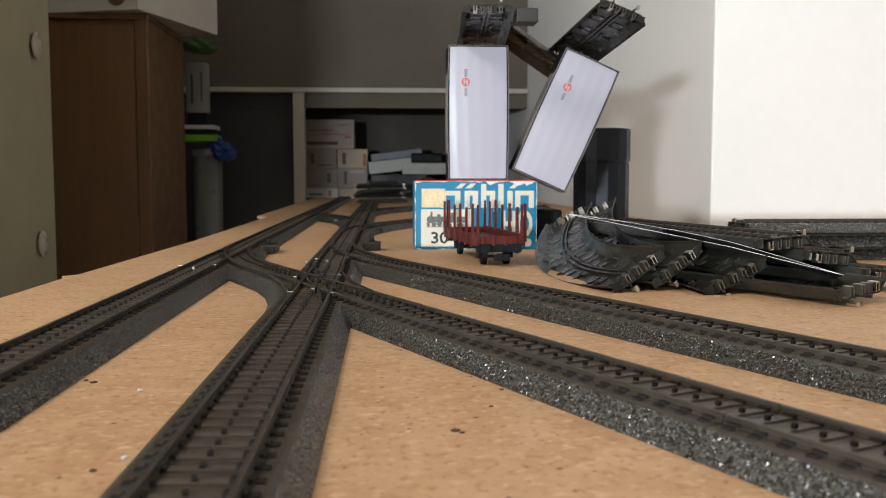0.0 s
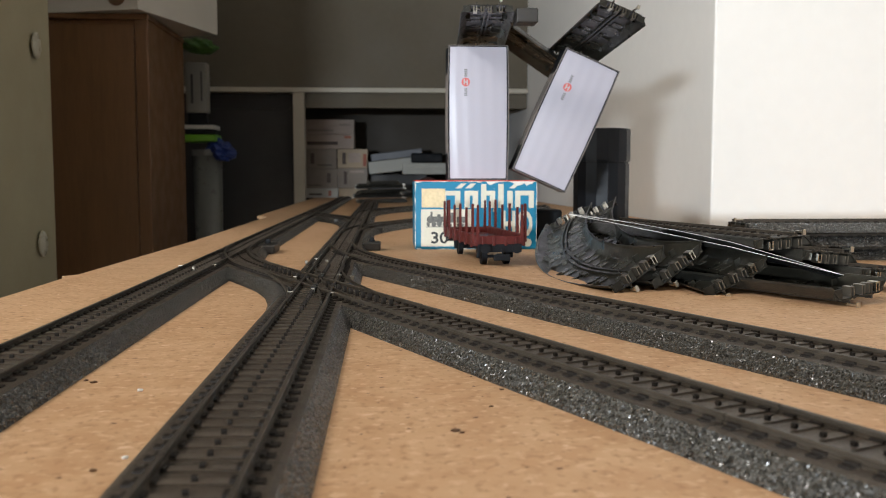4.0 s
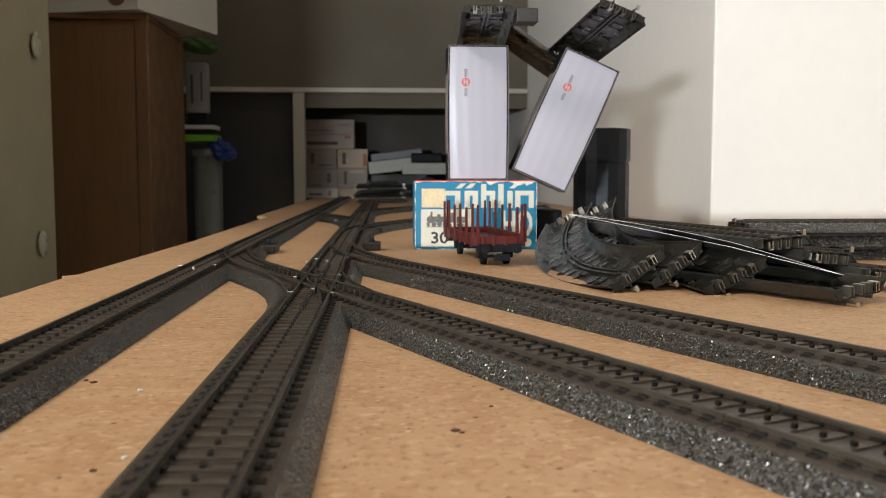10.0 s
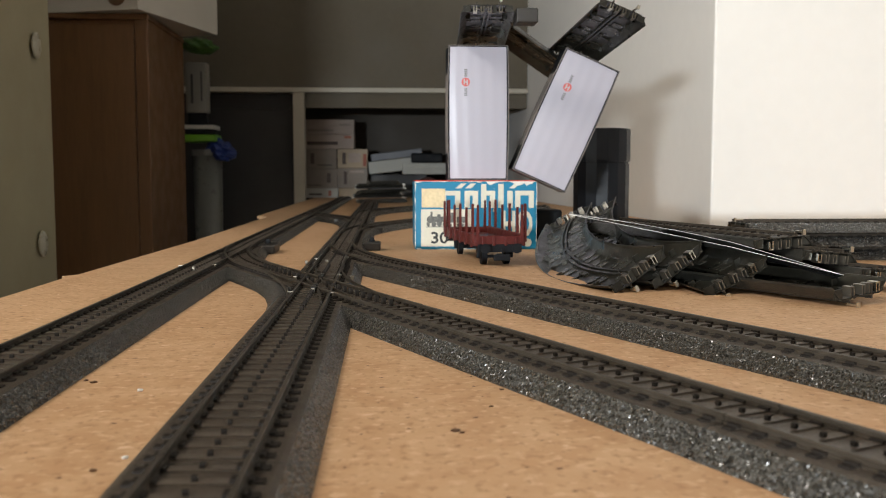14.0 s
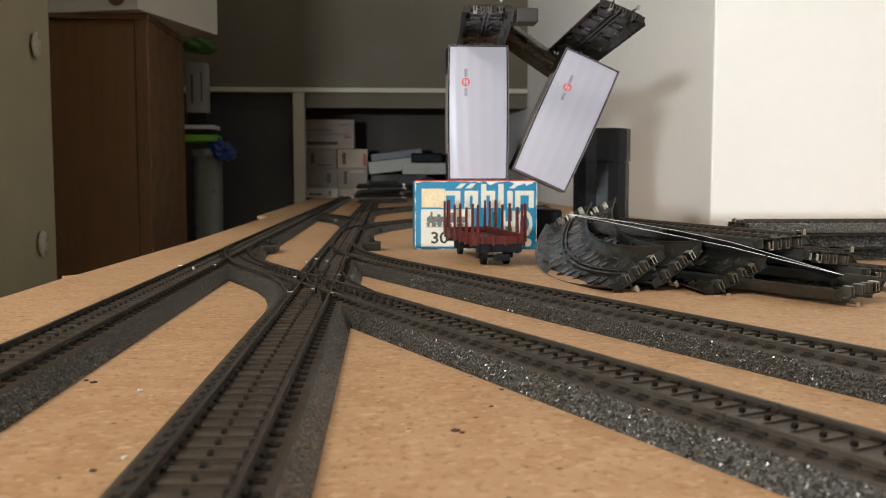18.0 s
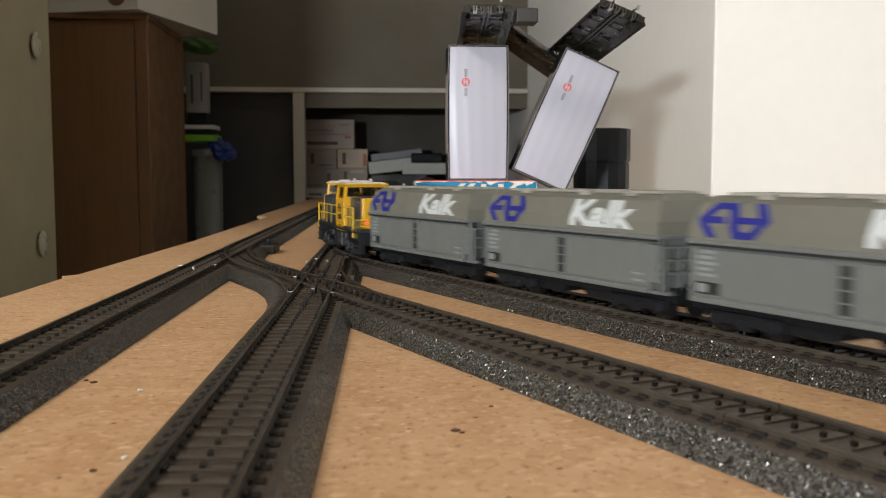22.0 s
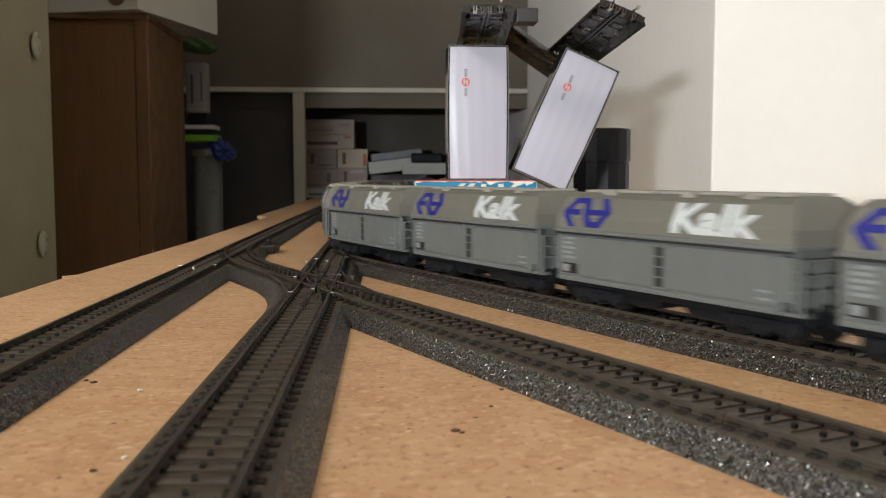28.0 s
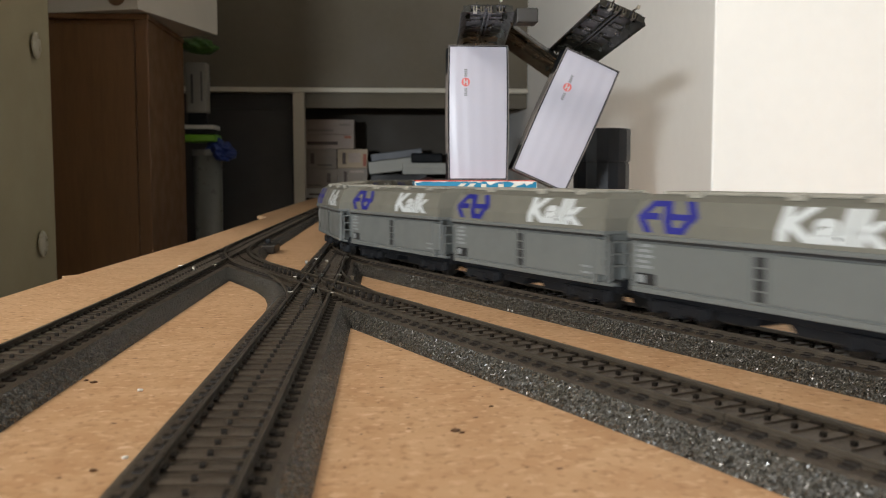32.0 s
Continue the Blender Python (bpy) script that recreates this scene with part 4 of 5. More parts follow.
    # the body rides a little above its bogies
    for o in th.children:
        if not o.name.startswith(("bogie", "axle_box", "spring")):
            o.location.z = 1.2 * MM
    return th


PITCH = 133.8
FIRST = hopper_wagon()
WAGONS = [FIRST] + [copy_thing(FIRST, at(0, 0, RAIL_TOP)) for _ in range(24)]
LOCO = locomotive()
LOCOS = [LOCO, copy_thing(LOCO, at(0, 0, RAIL_TOP))]
# only the rear locomotive shows lit tail lamps
for o in LOCOS[0].children:
    if o.name.startswith("tail_lamp"):
        o.data = o.data.copy()
        o.data.materials[0] = surface("unlit_lamp_red", (0.25, 0.02, 0.015), 0.3)

# seconds and millimetres: the first wagon's emblem before the meeting point of the lines
PROGRESS = [(0, 1532), (15.5, 1532), (16.0, 1516), (16.5, 1467), (17.0, 1386), (17.5, 1272), (19.0, 882), (20.0, 622), (21.0, 362.4), (22.0, 102.2), (23.0, -157.9), (24.0, -415.2),
            (25.0, -672.8), (28.0, -1445.3), (29.0, -1703.2), (30.0, -1962.3), (31.0, -2219.1), (32.0, -2470.3)]


def place_on_route(s, reach):
    """The pose of a vehicle whose middle is s before the meeting point and whose bogies stand reach to either side."""
    a, b = on_route(s + reach), on_route(s - reach)
    return at((a[0] + b[0]) / 2, (a[1] + b[1]) / 2, RAIL_TOP, 0, 0, -math.degrees(heading(a, b)))


def train_rows(offset, reach):
    ts = [0.0, 15.5] + [15.5 + 0.1 * i for i in range(1, 166)]
    return [(t, place_on_route(float(np.interp(t, [p[0] for p in PROGRESS], [p[1] for p in PROGRESS])) + offset, reach)) for t in ts]


def motions():
    for i, w in enumerate(WAGONS):
        walk(w, train_rows(57.0 + i * PITCH, 41))
    walk(LOCOS[0], train_rows(-331.7 + 79, 45))
    walk(LOCOS[1], train_rows(-331.7 + 166 + 79, 45))


# ---- loose track pieces ----
def prism_at(bm, outline, a, b, m):
    """An outline across the piece, pulled along it from a to b."""
    vs = prism(bm, outline, "y", a, b)
    bmesh.ops.transform(bm, matrix=m, verts=vs)


def plate_bm(x0, x1, y0, y1, z0, z1, m):
    bm = bmesh.new()
    block(bm, x0, x1, y0, y1, z0, z1, bevel=0.15, m=m)
    return bm


def loose_track(stations, m, label, group="loose tracks in the heap", side=None):
    """A hollow piece of tinplate track with its contacts showing underneath."""
    th = thing("loose_track", m, label, "model track", group)
    bm = bmesh.new()
    outer = [(20, 0), (19.4, 1.4), (14.8, 6.1), (13.8, 6.5), (-13.8, 6.5), (-14.8, 6.1), (-19.4, 1.4), (-20, 0)]
    inner = [(-19.4, 0), (-18.8, 1.2), (-14.4, 5.6), (-13.6, 5.95), (13.6, 5.95), (14.4, 5.6), (18.8, 1.2), (19.4, 0)]
    sweep(bm, outer + inner, stations)
    bm.normal_update()
    bmesh.ops.recalc_face_normals(bm, faces=bm.faces)
    n = len(outer)
    k = 0
    for f in bm.faces:
        if len(f.verts) == 4:
            f.material_index = 1 if (k % 16) < n - 1 else 0
            k += 1
    part("shell", bm, (UNDERSIDE, side or LOOSE_SIDE), th)
    for off in (-GAUGE, GAUGE):
        bm = bmesh.new()
        sweep(bm, rail_section(off), stations)
        part("rail", bm, RAIL, th)
    for off in (-1.5, 1.5):
        bm = bmesh.new()
        sweep(bm, [(off - 0.7, 4.0), (off + 0.7, 4.0), (off + 0.7, 5.6), (off - 0.7, 5.6)], stations)
        part("centre_conductor", bm, UNDERSIDE, th)
    sleepers_on(th, stations, True)
    bm = bmesh.new()
    for x, y, a in along(stations, 58.0, 24):
        mm = Matrix.Translation((x, y, 0)) @ Matrix.Rotation(-a, 4, "Z")
        for x0, x1 in ((-15.6, -12), (12, 15.6)):
            block(bm, x0, x1, -0.5, 0.5, 2.2, 5.9, m=mm)
    tagged(part("stiffener", bm, UNDERSIDE, th), kind="stuff")
    for k, (x, y, a) in enumerate(along(stations, 25.0, 12)):
        mm = Matrix.Translation((x, y, 0)) @ Matrix.Rotation(-a, 4, "Z")
        bm = bmesh.new()
        prism_at(bm, [(-13.4, 5.8), (13.4, 5.8), (15.0, 4.2), (12.4, 4.0), (10.4, 4.9), (-10.4, 4.9), (-12.4, 4.0), (-15.0, 4.2)], -0.45, 0.45, mm)
        part("cross_rib", bm, UNDERSIDE, th)
        if k % 2:
            for x0, x1 in ((-12.4, -4.0), (4.0, 12.4)):
                part("bent_plate", plate_bm(x0, x1, -8.6, 8.6, 5.3, 5.8, mm), PLATE_WORN, th)
        else:
            bm = bmesh.new()
            comb = [(-5.2, 5.9), (5.2, 5.9)]
            for o in (4.5, 2.25, 0, -2.25, -4.5):
                comb += [(o + 0.6, 5.6), (o + 0.6, 4.6), (o - 0.6, 4.6), (o - 0.6, 5.6)]
            bmesh.ops.transform(bm, matrix=mm, verts=prism(bm, comb, "x", 3.4, 6.4))
            part("slotted_plate", bm, PLATE_WORN, th)
            part("bent_plate", plate_bm(-9.8, -4.0, -7.0, 7.0, 5.3, 5.8, mm), PLATE_WORN, th)
    for i, (x, y, a) in enumerate((stations[0], stations[-1])):
        mm = Matrix.Translation((x, y, 0)) @ Matrix.Rotation(-a + (math.pi if i else 0), 4, "Z")
        # end wall with bent spring tongues
        bm = bmesh.new()
        for x0, x1 in ((-18, -12.4), (-6, -3.4), (3.4, 6), (12.4, 18)):
            block(bm, x0, x1, 0.6, 1.4, 1.4 if abs(x0 + x1) > 20 else 0.6, 6.0, m=mm)
        part("end_wall", bm, UNDERSIDE, th)
        for off in (-9.5, -4.2, 1.0, 9.0):
            bm = bmesh.new()
            block(bm, off - 1.3, off - 0.7, -2.2, 2.5, 0.8, 5.0, m=mm)
            block(bm, off + 0.7, off + 1.3, -2.2, 2.5, 0.8, 5.0, m=mm)
            block(bm, off - 1.3, off + 1.3, -2.2, 2.5, 0.4, 1.0, m=mm)
            part("contact_tongue", bm, NICKEL if (off + i * 3) % 2 < 1 else DULL_CONTACT, th)
        bm = bmesh.new()
        block(bm, 8.4, 9.6, -5.0, 1.0, 8.3, 9.3, m=mm)
        block(bm, 8.0, 10.0, -5.4, -4.4, 7.2, 10.2, m=mm)
        part("rail_joiner", bm, NICKEL, th)
    return th


def laid(x, y, z, head=0.0, tilt=0.0, roll=0.0, flipped=False):
    return Matrix.Translation((x * MM, y * MM, z * MM)) @ Matrix.Rotation(radians(-head), 4, "Z") @ Matrix.Rotation(radians(tilt), 4, "X") \
        @ Matrix.Rotation(radians(roll + (180 if flipped else 0)), 4, "Y")


UPSIDE = "upturned tinplate track piece showing its blackened hollow underside"
UPRIGHT = "loose tinplate track piece lying on the heap"
ARC = bend(286.0, -radians(45), 14)
loose_track(ARC, laid(129, 457, 13.8, -17, -6.6, -30, True), "upturned curved tinplate track piece with bright contacts")
loose_track(ARC, laid(151, 462, 15.6, -17.5, -6.4, -31, True), "upturned curved tinplate track piece with bright contacts")
loose_track(straight(160), laid(174, 441, 11.8, -5, 0.8, -25, True), UPSIDE)
loose_track(straight(180), laid(219, 402, 10.4, -27, 0.0, -4, True), UPSIDE)
loose_track(straight(180), laid(210, 464, 21.0, -16, 0.2, -3), UPRIGHT)
loose_track(straight(180), laid(232, 457, 13.6, -19, -0.2, 5), UPRIGHT)
loose_track(straight(180), laid(258, 448, 5.0, -24, -0.2, 5), UPRIGHT)
for z, dx in ((0.2, 8), (10.2, -2), (20.4, 0)):
    loose_track(straight(180), laid(251 + dx, 640 - z * 0.4, z, 90), "straight tinplate track piece stacked on others", "stacked tracks", BALLAST)
# far pile in the knee space
for i, (x, y, z, h, ro) in enumerate(((-62, 2060, 0.3, 78, 0), (-72, 2095, 10.5, 86, 4), (-60, 2080, 21, 66, -8), (-66, 2110, 32, 98, 6), (-40, 2120, 41, 75, -5))):
    loose_track(straight(110 if i < 4 else 70), laid(x, y, z + (9.5 if i % 2 else 0), h, 1, ro, bool(i % 2)), "dark loose track piece in a far pile", "far pile of tracks")

# ---- folded leaflet on the heap ----
leaf = thing("leaflet", at(0, 0, 0), "folded dark leaflet with white paper edges lying on tracks", "leaflet")
spine = [(113.4, 560, 36.0), (132, 537, 34.0), (150, 517, 31.4), (166, 498, 28.6), (181, 462, 25.0), (196, 436, 19.6), (213, 406, 13.4)]


def ribbon(drop, lift, width, thick):
    bm = bmesh.new()
    rows = []
    for i, (x, y, z) in enumerate(spine):
        f = i / (len(spine) - 1)
        bow = drop * math.sin(math.pi * f)
        a, b = Vector((x, y, z - bow)), Vector((x + width * 0.36, y + width * 0.93, z - bow + lift * (0.4 + 0.9 * f)))
        rows.append([bm.verts.new(p) for p in (a, b, b + Vector((0, 0, thick)), a + Vector((0, 0, thick)))])
    for r, q in zip(rows, rows[1:]):
        for k in range(4):
            f = bm.faces.new((r[k], r[(k + 1) % 4], q[(k + 1) % 4], q[k]))
            f.material_index = 1 if k == 3 else 0
    bm.faces.new(rows[0])
    bm.faces.new(rows[-1])
    return bm


part("upper_leaf", ribbon(0.0, -4.0, 40, 0.2), (LEAFLET, LEAF_EDGE), leaf)
part("lower_leaf", ribbon(3.0, -4.6, 40, 0.25), (LEAFLET, LEAF_EDGE), leaf)

# ---- blue carton ----
carton = thing("carton", at(24, 735, 0), "worn blue cardboard model train carton with white print", "carton")
body = part("carton_body", cube(0, 100, 0, 58, 0.1, 55.5, bevel=1.0), CARD_BLUE, carton)
part("top_flap", cube(1, 99, 1.5, 57, 55.5, 56.4, bevel=0.3), CARD_RED, carton, "red worn top flap")
# scuffed edges: torn strips with an uneven border
def torn_strip(p, q, depth, seed, axis):
    """From p to q along one edge of the front; depth is how far the tear reaches inwards."""
    bm = bmesh.new()
    n = max(6, int(abs(q[0] - p[0]) + abs(q[1] - p[1])) // 2)
    out, inn = [], []
    for i in range(n + 1):
        f = i / n
        u, w = p[0] + (q[0] - p[0]) * f, p[1] + (q[1] - p[1]) * f
        d = depth * max(0.12, 0.55 + 1.3 * noise.noise((f * n * 0.35, seed, 0)) + 0.7 * noise.noise((f * n * 1.1, seed, 3)))
        out.append((u, w))
        inn.append((u + axis[0] * d, w + axis[1] * d))
    outline = out + inn[::-1]
    prism(bm, outline, "y", -0.34, 0.3)
    return bm


for a_, b_, d_, sd, ax in (((0.2, 55.7), (58, 55.7), 0.9, 1.3, (0, -1)), ((58, 55.7), (99.8, 55.7), 3.0, 4.7, (0, -1)), ((0.0, 2), (0.0, 55), 0.75, 7.1, (1, 0)),
                           ((99.9, 6), (99.9, 55), 0.6, 9.2, (-1, 0)), ((1, 0.3), (74, 0.3), 0.8, 12.4, (0, 1)), ((64, 30.5), (64.6, 50), 0.5, 15.5, (1, 0))):
    part("scuff", torn_strip(a_, b_, d_, sd, ax), CARD_EDGE, carton, "torn pale cardboard edge")


def front_patch(name, x0, x1, z0, z1, mat_, parent=None, proud=0.35, label="", bevel=0.12):
    return part(name, cube(x0, x1, -proud, 0.4, z0, z1, bevel=bevel), mat_, parent or carton, label)


# the printed maker's word, as plain upright shapes
for x0, x1, tall in ((21, 37, 0), (40.5, 51.5, 0), (54, 65.5, 5.5), (68, 72.5, 5.5), (75.5, 80, 0), (82, 97.5, 0)):
    bm = bmesh.new()
    w = 4.3
    if x1 - x0 < 6:
        block(bm, x0, x1, -0.3, 0.4, 34.0, 48.0 + tall)
    else:
        block(bm, x0, x0 + w, -0.3, 0.4, 34.0, 48.0 + tall)
        block(bm, x0 + w, x1, -0.3, 0.4, 44.2, 48.0)
        block(bm, x1 - w, x1, -0.3, 0.4, 34.0, 44.2)
    part("print_shape", bm, CARD_PRINT, carton)
for x0, z0 in ((33, 50), (41, 50), (77, 50)):
    bm = bmesh.new()
    prism(bm, [(x0, z0), (x0 + 4.5, z0), (x0 + 9, z0 + 4), (x0 + 4.5, z0 + 4)], "y", -0.3, 0.4)
    part("print_stroke", bm, CARD_PRINT, carton)
front_patch("paper_tape", 5.5, 24.5, 34.5, 49.8, TAPE, proud=0.6, label="yellowed strip of paper tape")
pan = front_patch("picture_panel", 5.0, 46, 2.6, 33.0, CARD_PRINT, proud=0.3)
engine = bmesh.new()
block(engine, 9, 44, -0.45, 0.2, 18.4, 19.0)
tube(engine, (12.5, -0.5, 24.6), (12.5, 0.2, 24.6), 3.0, seg=14)
for x0, x1, z0, z1 in ((11, 27, 22.4, 27.2), (26.5, 33, 22, 29.6), (34, 43, 21.8, 27), (9.4, 12, 20.4, 22.2), (12.6, 14.4, 27, 31), (18, 21, 27, 29), (23, 24.4, 27, 28.4), (26, 33.6, 29.4, 30.2)):
    block(engine, x0, x1, -0.48, 0.2, z0, z1, bevel=0.3)
for x, r in ((11, 1.2), (15.4, 2.1), (20, 2.1), (24.6, 2.1), (29, 1.2), (35.6, 1.3), (38.6, 1.3), (41.6, 1.3)):
    tube(engine, (x, -0.5, 18.9 + r), (x, 0.2, 18.9 + r), r, seg=14)
part("picture", engine, PICTURE_GREY, pan, "grey printed steam engine")
bm = flat_text("30", 14, 9.6, 0.02)
bmesh.ops.rotate(bm, cent=(0, 0, 0), matrix=Matrix.Rotation(math.pi / 2, 3, "X"), verts=bm.verts)
bmesh.ops.translate(bm, vec=(13.2, -0.42, 5.0), verts=bm.verts)
part("number", bm, PRINT_BLACK, pan)
bm = flat_text("HO", 25, 22, 0.03)
bmesh.ops.rotate(bm, cent=(0, 0, 0), matrix=Matrix.Rotation(math.pi / 2, 3, "X"), verts=bm.verts)
bmesh.ops.translate(bm, vec=(71.5, -0.12, 10.0), verts=bm.verts)
part("letters", bm, CARD_PRINT, carton)
bm = bmesh.new()
tube(bm, (92.5, -0.3, 5.5), (92.5, 0.2, 5.5), 3.4, seg=18)
part("print_dot", bm, CARD_PRINT, carton)


# ---- white boxes ----
def white_box(m, label):
    th = thing("white_box", m, label, "box", "white boxes on the carton")
    # black tray body puts the shade of the gap round the lid into colour
    part("tray", cube(-25, 25, 1.2, 26, -54.5, 54.5, bevel=0.5), GLOSS_BLACK, th, "black backing that darkens the gap round the lid")
    bm = bmesh.new()
    for sx in (-1, 1):
        edge = [(sx * (24.3 + 1.1 * (1 - (k / 6 - 1) ** 2)), -55 + 110 * k / 12) for k in range(13)]
        prism(bm, edge + [(x - sx * 0.45, z) for x, z in edge[::-1]], "y", -0.4, 26.2)
    for z0, z1 in ((-55, -54.55), (54.55, 55)):
        block(bm, -24.3, 24.3, -0.4, 26.2, z0, z1, bevel=0.1)
    part("rim", bm, BOX_RIM, th, "thin grey-brown card rim")
    # slightly bulging glossy lid
    bm = bmesh.new()
    nx, nz = 24, 16
    grid = [[bm.verts.new(((-23.0 + 46.0 * i / nx) * (1 + 0.030 * (1 - (2 * j / nz - 1) ** 2)), 0.5 - 1.7 * math.sin(math.pi * i / nx) * (0.6 + 0.4 * math.sin(math.pi * j / nz))
                          + 0.09 * math.sin(i * 1.25 + 0.12 * j), -53.6 + 107.2 * j / nz)) for i in range(nx + 1)] for j in range(nz + 1)]
    back = [[bm.verts.new((v.co.x, 1.6, v.co.z)) for v in (row[0], row[-1])] for row in grid]
    for j in range(nz):
        for i in range(nx):
            bm.faces.new((grid[j][i], grid[j][i + 1], grid[j + 1][i + 1], grid[j + 1][i])).smooth = True
    # the turned-down edge keeps a sharp fold
    grid = [[bm.verts.new(v.co) for v in row] for row in grid]
    for j in range(nz):
        bm.faces.new((grid[j][0], grid[j + 1][0], back[j + 1][0], back[j][0]))
        bm.faces.new((grid[j][-1], back[j][1], back[j + 1][1], grid[j + 1][-1]))
    bm.faces.new([*grid[0], back[0][1], back[0][0]])
    bm.faces.new([*grid[-1], back[-1][1], back[-1][0]])
    lid = part("lid", bm, CARD_WHITE, th, "glossy white lid")
    bm = bmesh.new()
    tube(bm, (-10.4, -1.05, 25), (-10.4, 0.6, 25), 3.5, seg=24)
    disc = part("logo_disc", bm, LOGO_RED, lid, "small red printed disc")
    bm = bmesh.new()
    block(bm, -12.2, -11.2, -1.1, -0.8, 23.0, 27.4)
    block(bm, -9.6, -8.6, -1.1, -0.8, 22.6, 26.8)
    block(bm, -11.6, -9.2, -1.1, -0.8, 24.4, 25.4)
    part("logo_strokes", bm, PRINT_WHITE, disc)
    for z0, z1 in ((13.8, 20.4), (29.4, 36.0)):
        for i in range(4):
            z = z0 + (z1 - z0) * i / 4
            part("print_bar", cube(-11.6, -9.2, -1.0, 0.4, z, z + 1.15), LOGO_GREY, lid)
    return th


white_box(at(76.6, 746, 111.6), "glossy white box standing upright on the blue carton")
white_box(at(150.4, 750, 106.2, 0, 24, 0), "glossy white box leaning askew off the carton")
# upturned pieces lying and leaning over the boxes
loose_track(straight(125), laid(93, 758, 181, 52, -21, 4), "loose track piece lying across a white box", "tracks on the boxes")
loose_track(straight(130), laid(75, 662, 177, 3, -5, 0), "loose track piece lying across a white box", "tracks on the boxes")
loose_track(straight(130), laid(172, 660, 176.5, -7, -8, 21), "loose track piece lying askew on a leaning box", "tracks on the boxes")
tagged(part("connector_block", cube(96, 112, 664, 682, 171.5, 182, bevel=1), GREY_BOX), "small grey connector block at the upturned track", "connector")

# ---- black canister ----
can = thing("canister", at(231, 960, 0), "black many-sided canister with a lid", "canister")
for name_, z0, z1, r_ in (("can_body", 0.2, 74, 29.8), ("lid", 75.2, 110, 30.8)):
    bm = bmesh.new()
    tube(bm, (0, 0, z0), (0, 0, z1), r_, seg=16)
    bmesh.ops.bevel(bm, geom=[e for e in bm.edges if abs(e.verts[0].co.z - e.verts[1].co.z) < 1], offset=0.8, segments=2, affect="EDGES")
    part(name_, bm, GLOSS_BLACK, can)
bm = bmesh.new()
tube(bm, (0, 0, 73.6), (0, 0, 75.4), 28.6, seg=32)
part("seam", bm, BLACK, can)

tagged(part("black_case", cube(130, 158, 800, 840, 0.2, 30, bevel=2), BLACK), "small black case behind the blue carton", "case")

# ---- stake wagon ----
sw = thing("stake_wagon", at(69.5, 650, 0, 0, 0, 6.2), "oxide red stake wagon model standing on the board", "model wagon")
part("deck", cube(-16, 16, -55, 55, 14.0, 15.6, bevel=0.3), WAGON_RED, sw)
for i in range(13):
    part("deck_board", cube(-15.4, 15.4, -54 + i * 8.35, -54 + i * 8.35 + 7.7, 15.5, 16.1, bevel=0.15), WAGON_RED, sw)
for sx in (-1, 1):
    bm = cube(sx * 16.9 - 0.9, sx * 16.9 + 0.9, -55.4, 55.4, 13.6, 21.0, bevel=0.3)
    side = part("side_board", bm, WAGON_RED, sw)
    for y in (-50, -30, -10, 10, 30, 50):
        part("bracket", cube(sx * 18.1 - 0.6, sx * 18.1 + 0.6, y - 1.6, y + 1.6, 12.8, 20.4, bevel=0.2), WAGON_RED, side)
    for y, top in ((-54, 41.5), (-33, 38.5), (-11, 40.5), (11, 39.0), (33, 42.0), (53, 40.5)):
        bm = bmesh.new()
        prism(bm, [(y - 1.4, 16), (y + 1.4, 16), (y + 0.7, top), (y - 0.7, top)], "x", sx * 17.9 - 0.8, sx * 17.9 + 0.8)
        part("stake", bm, WAGON_RED, sw)
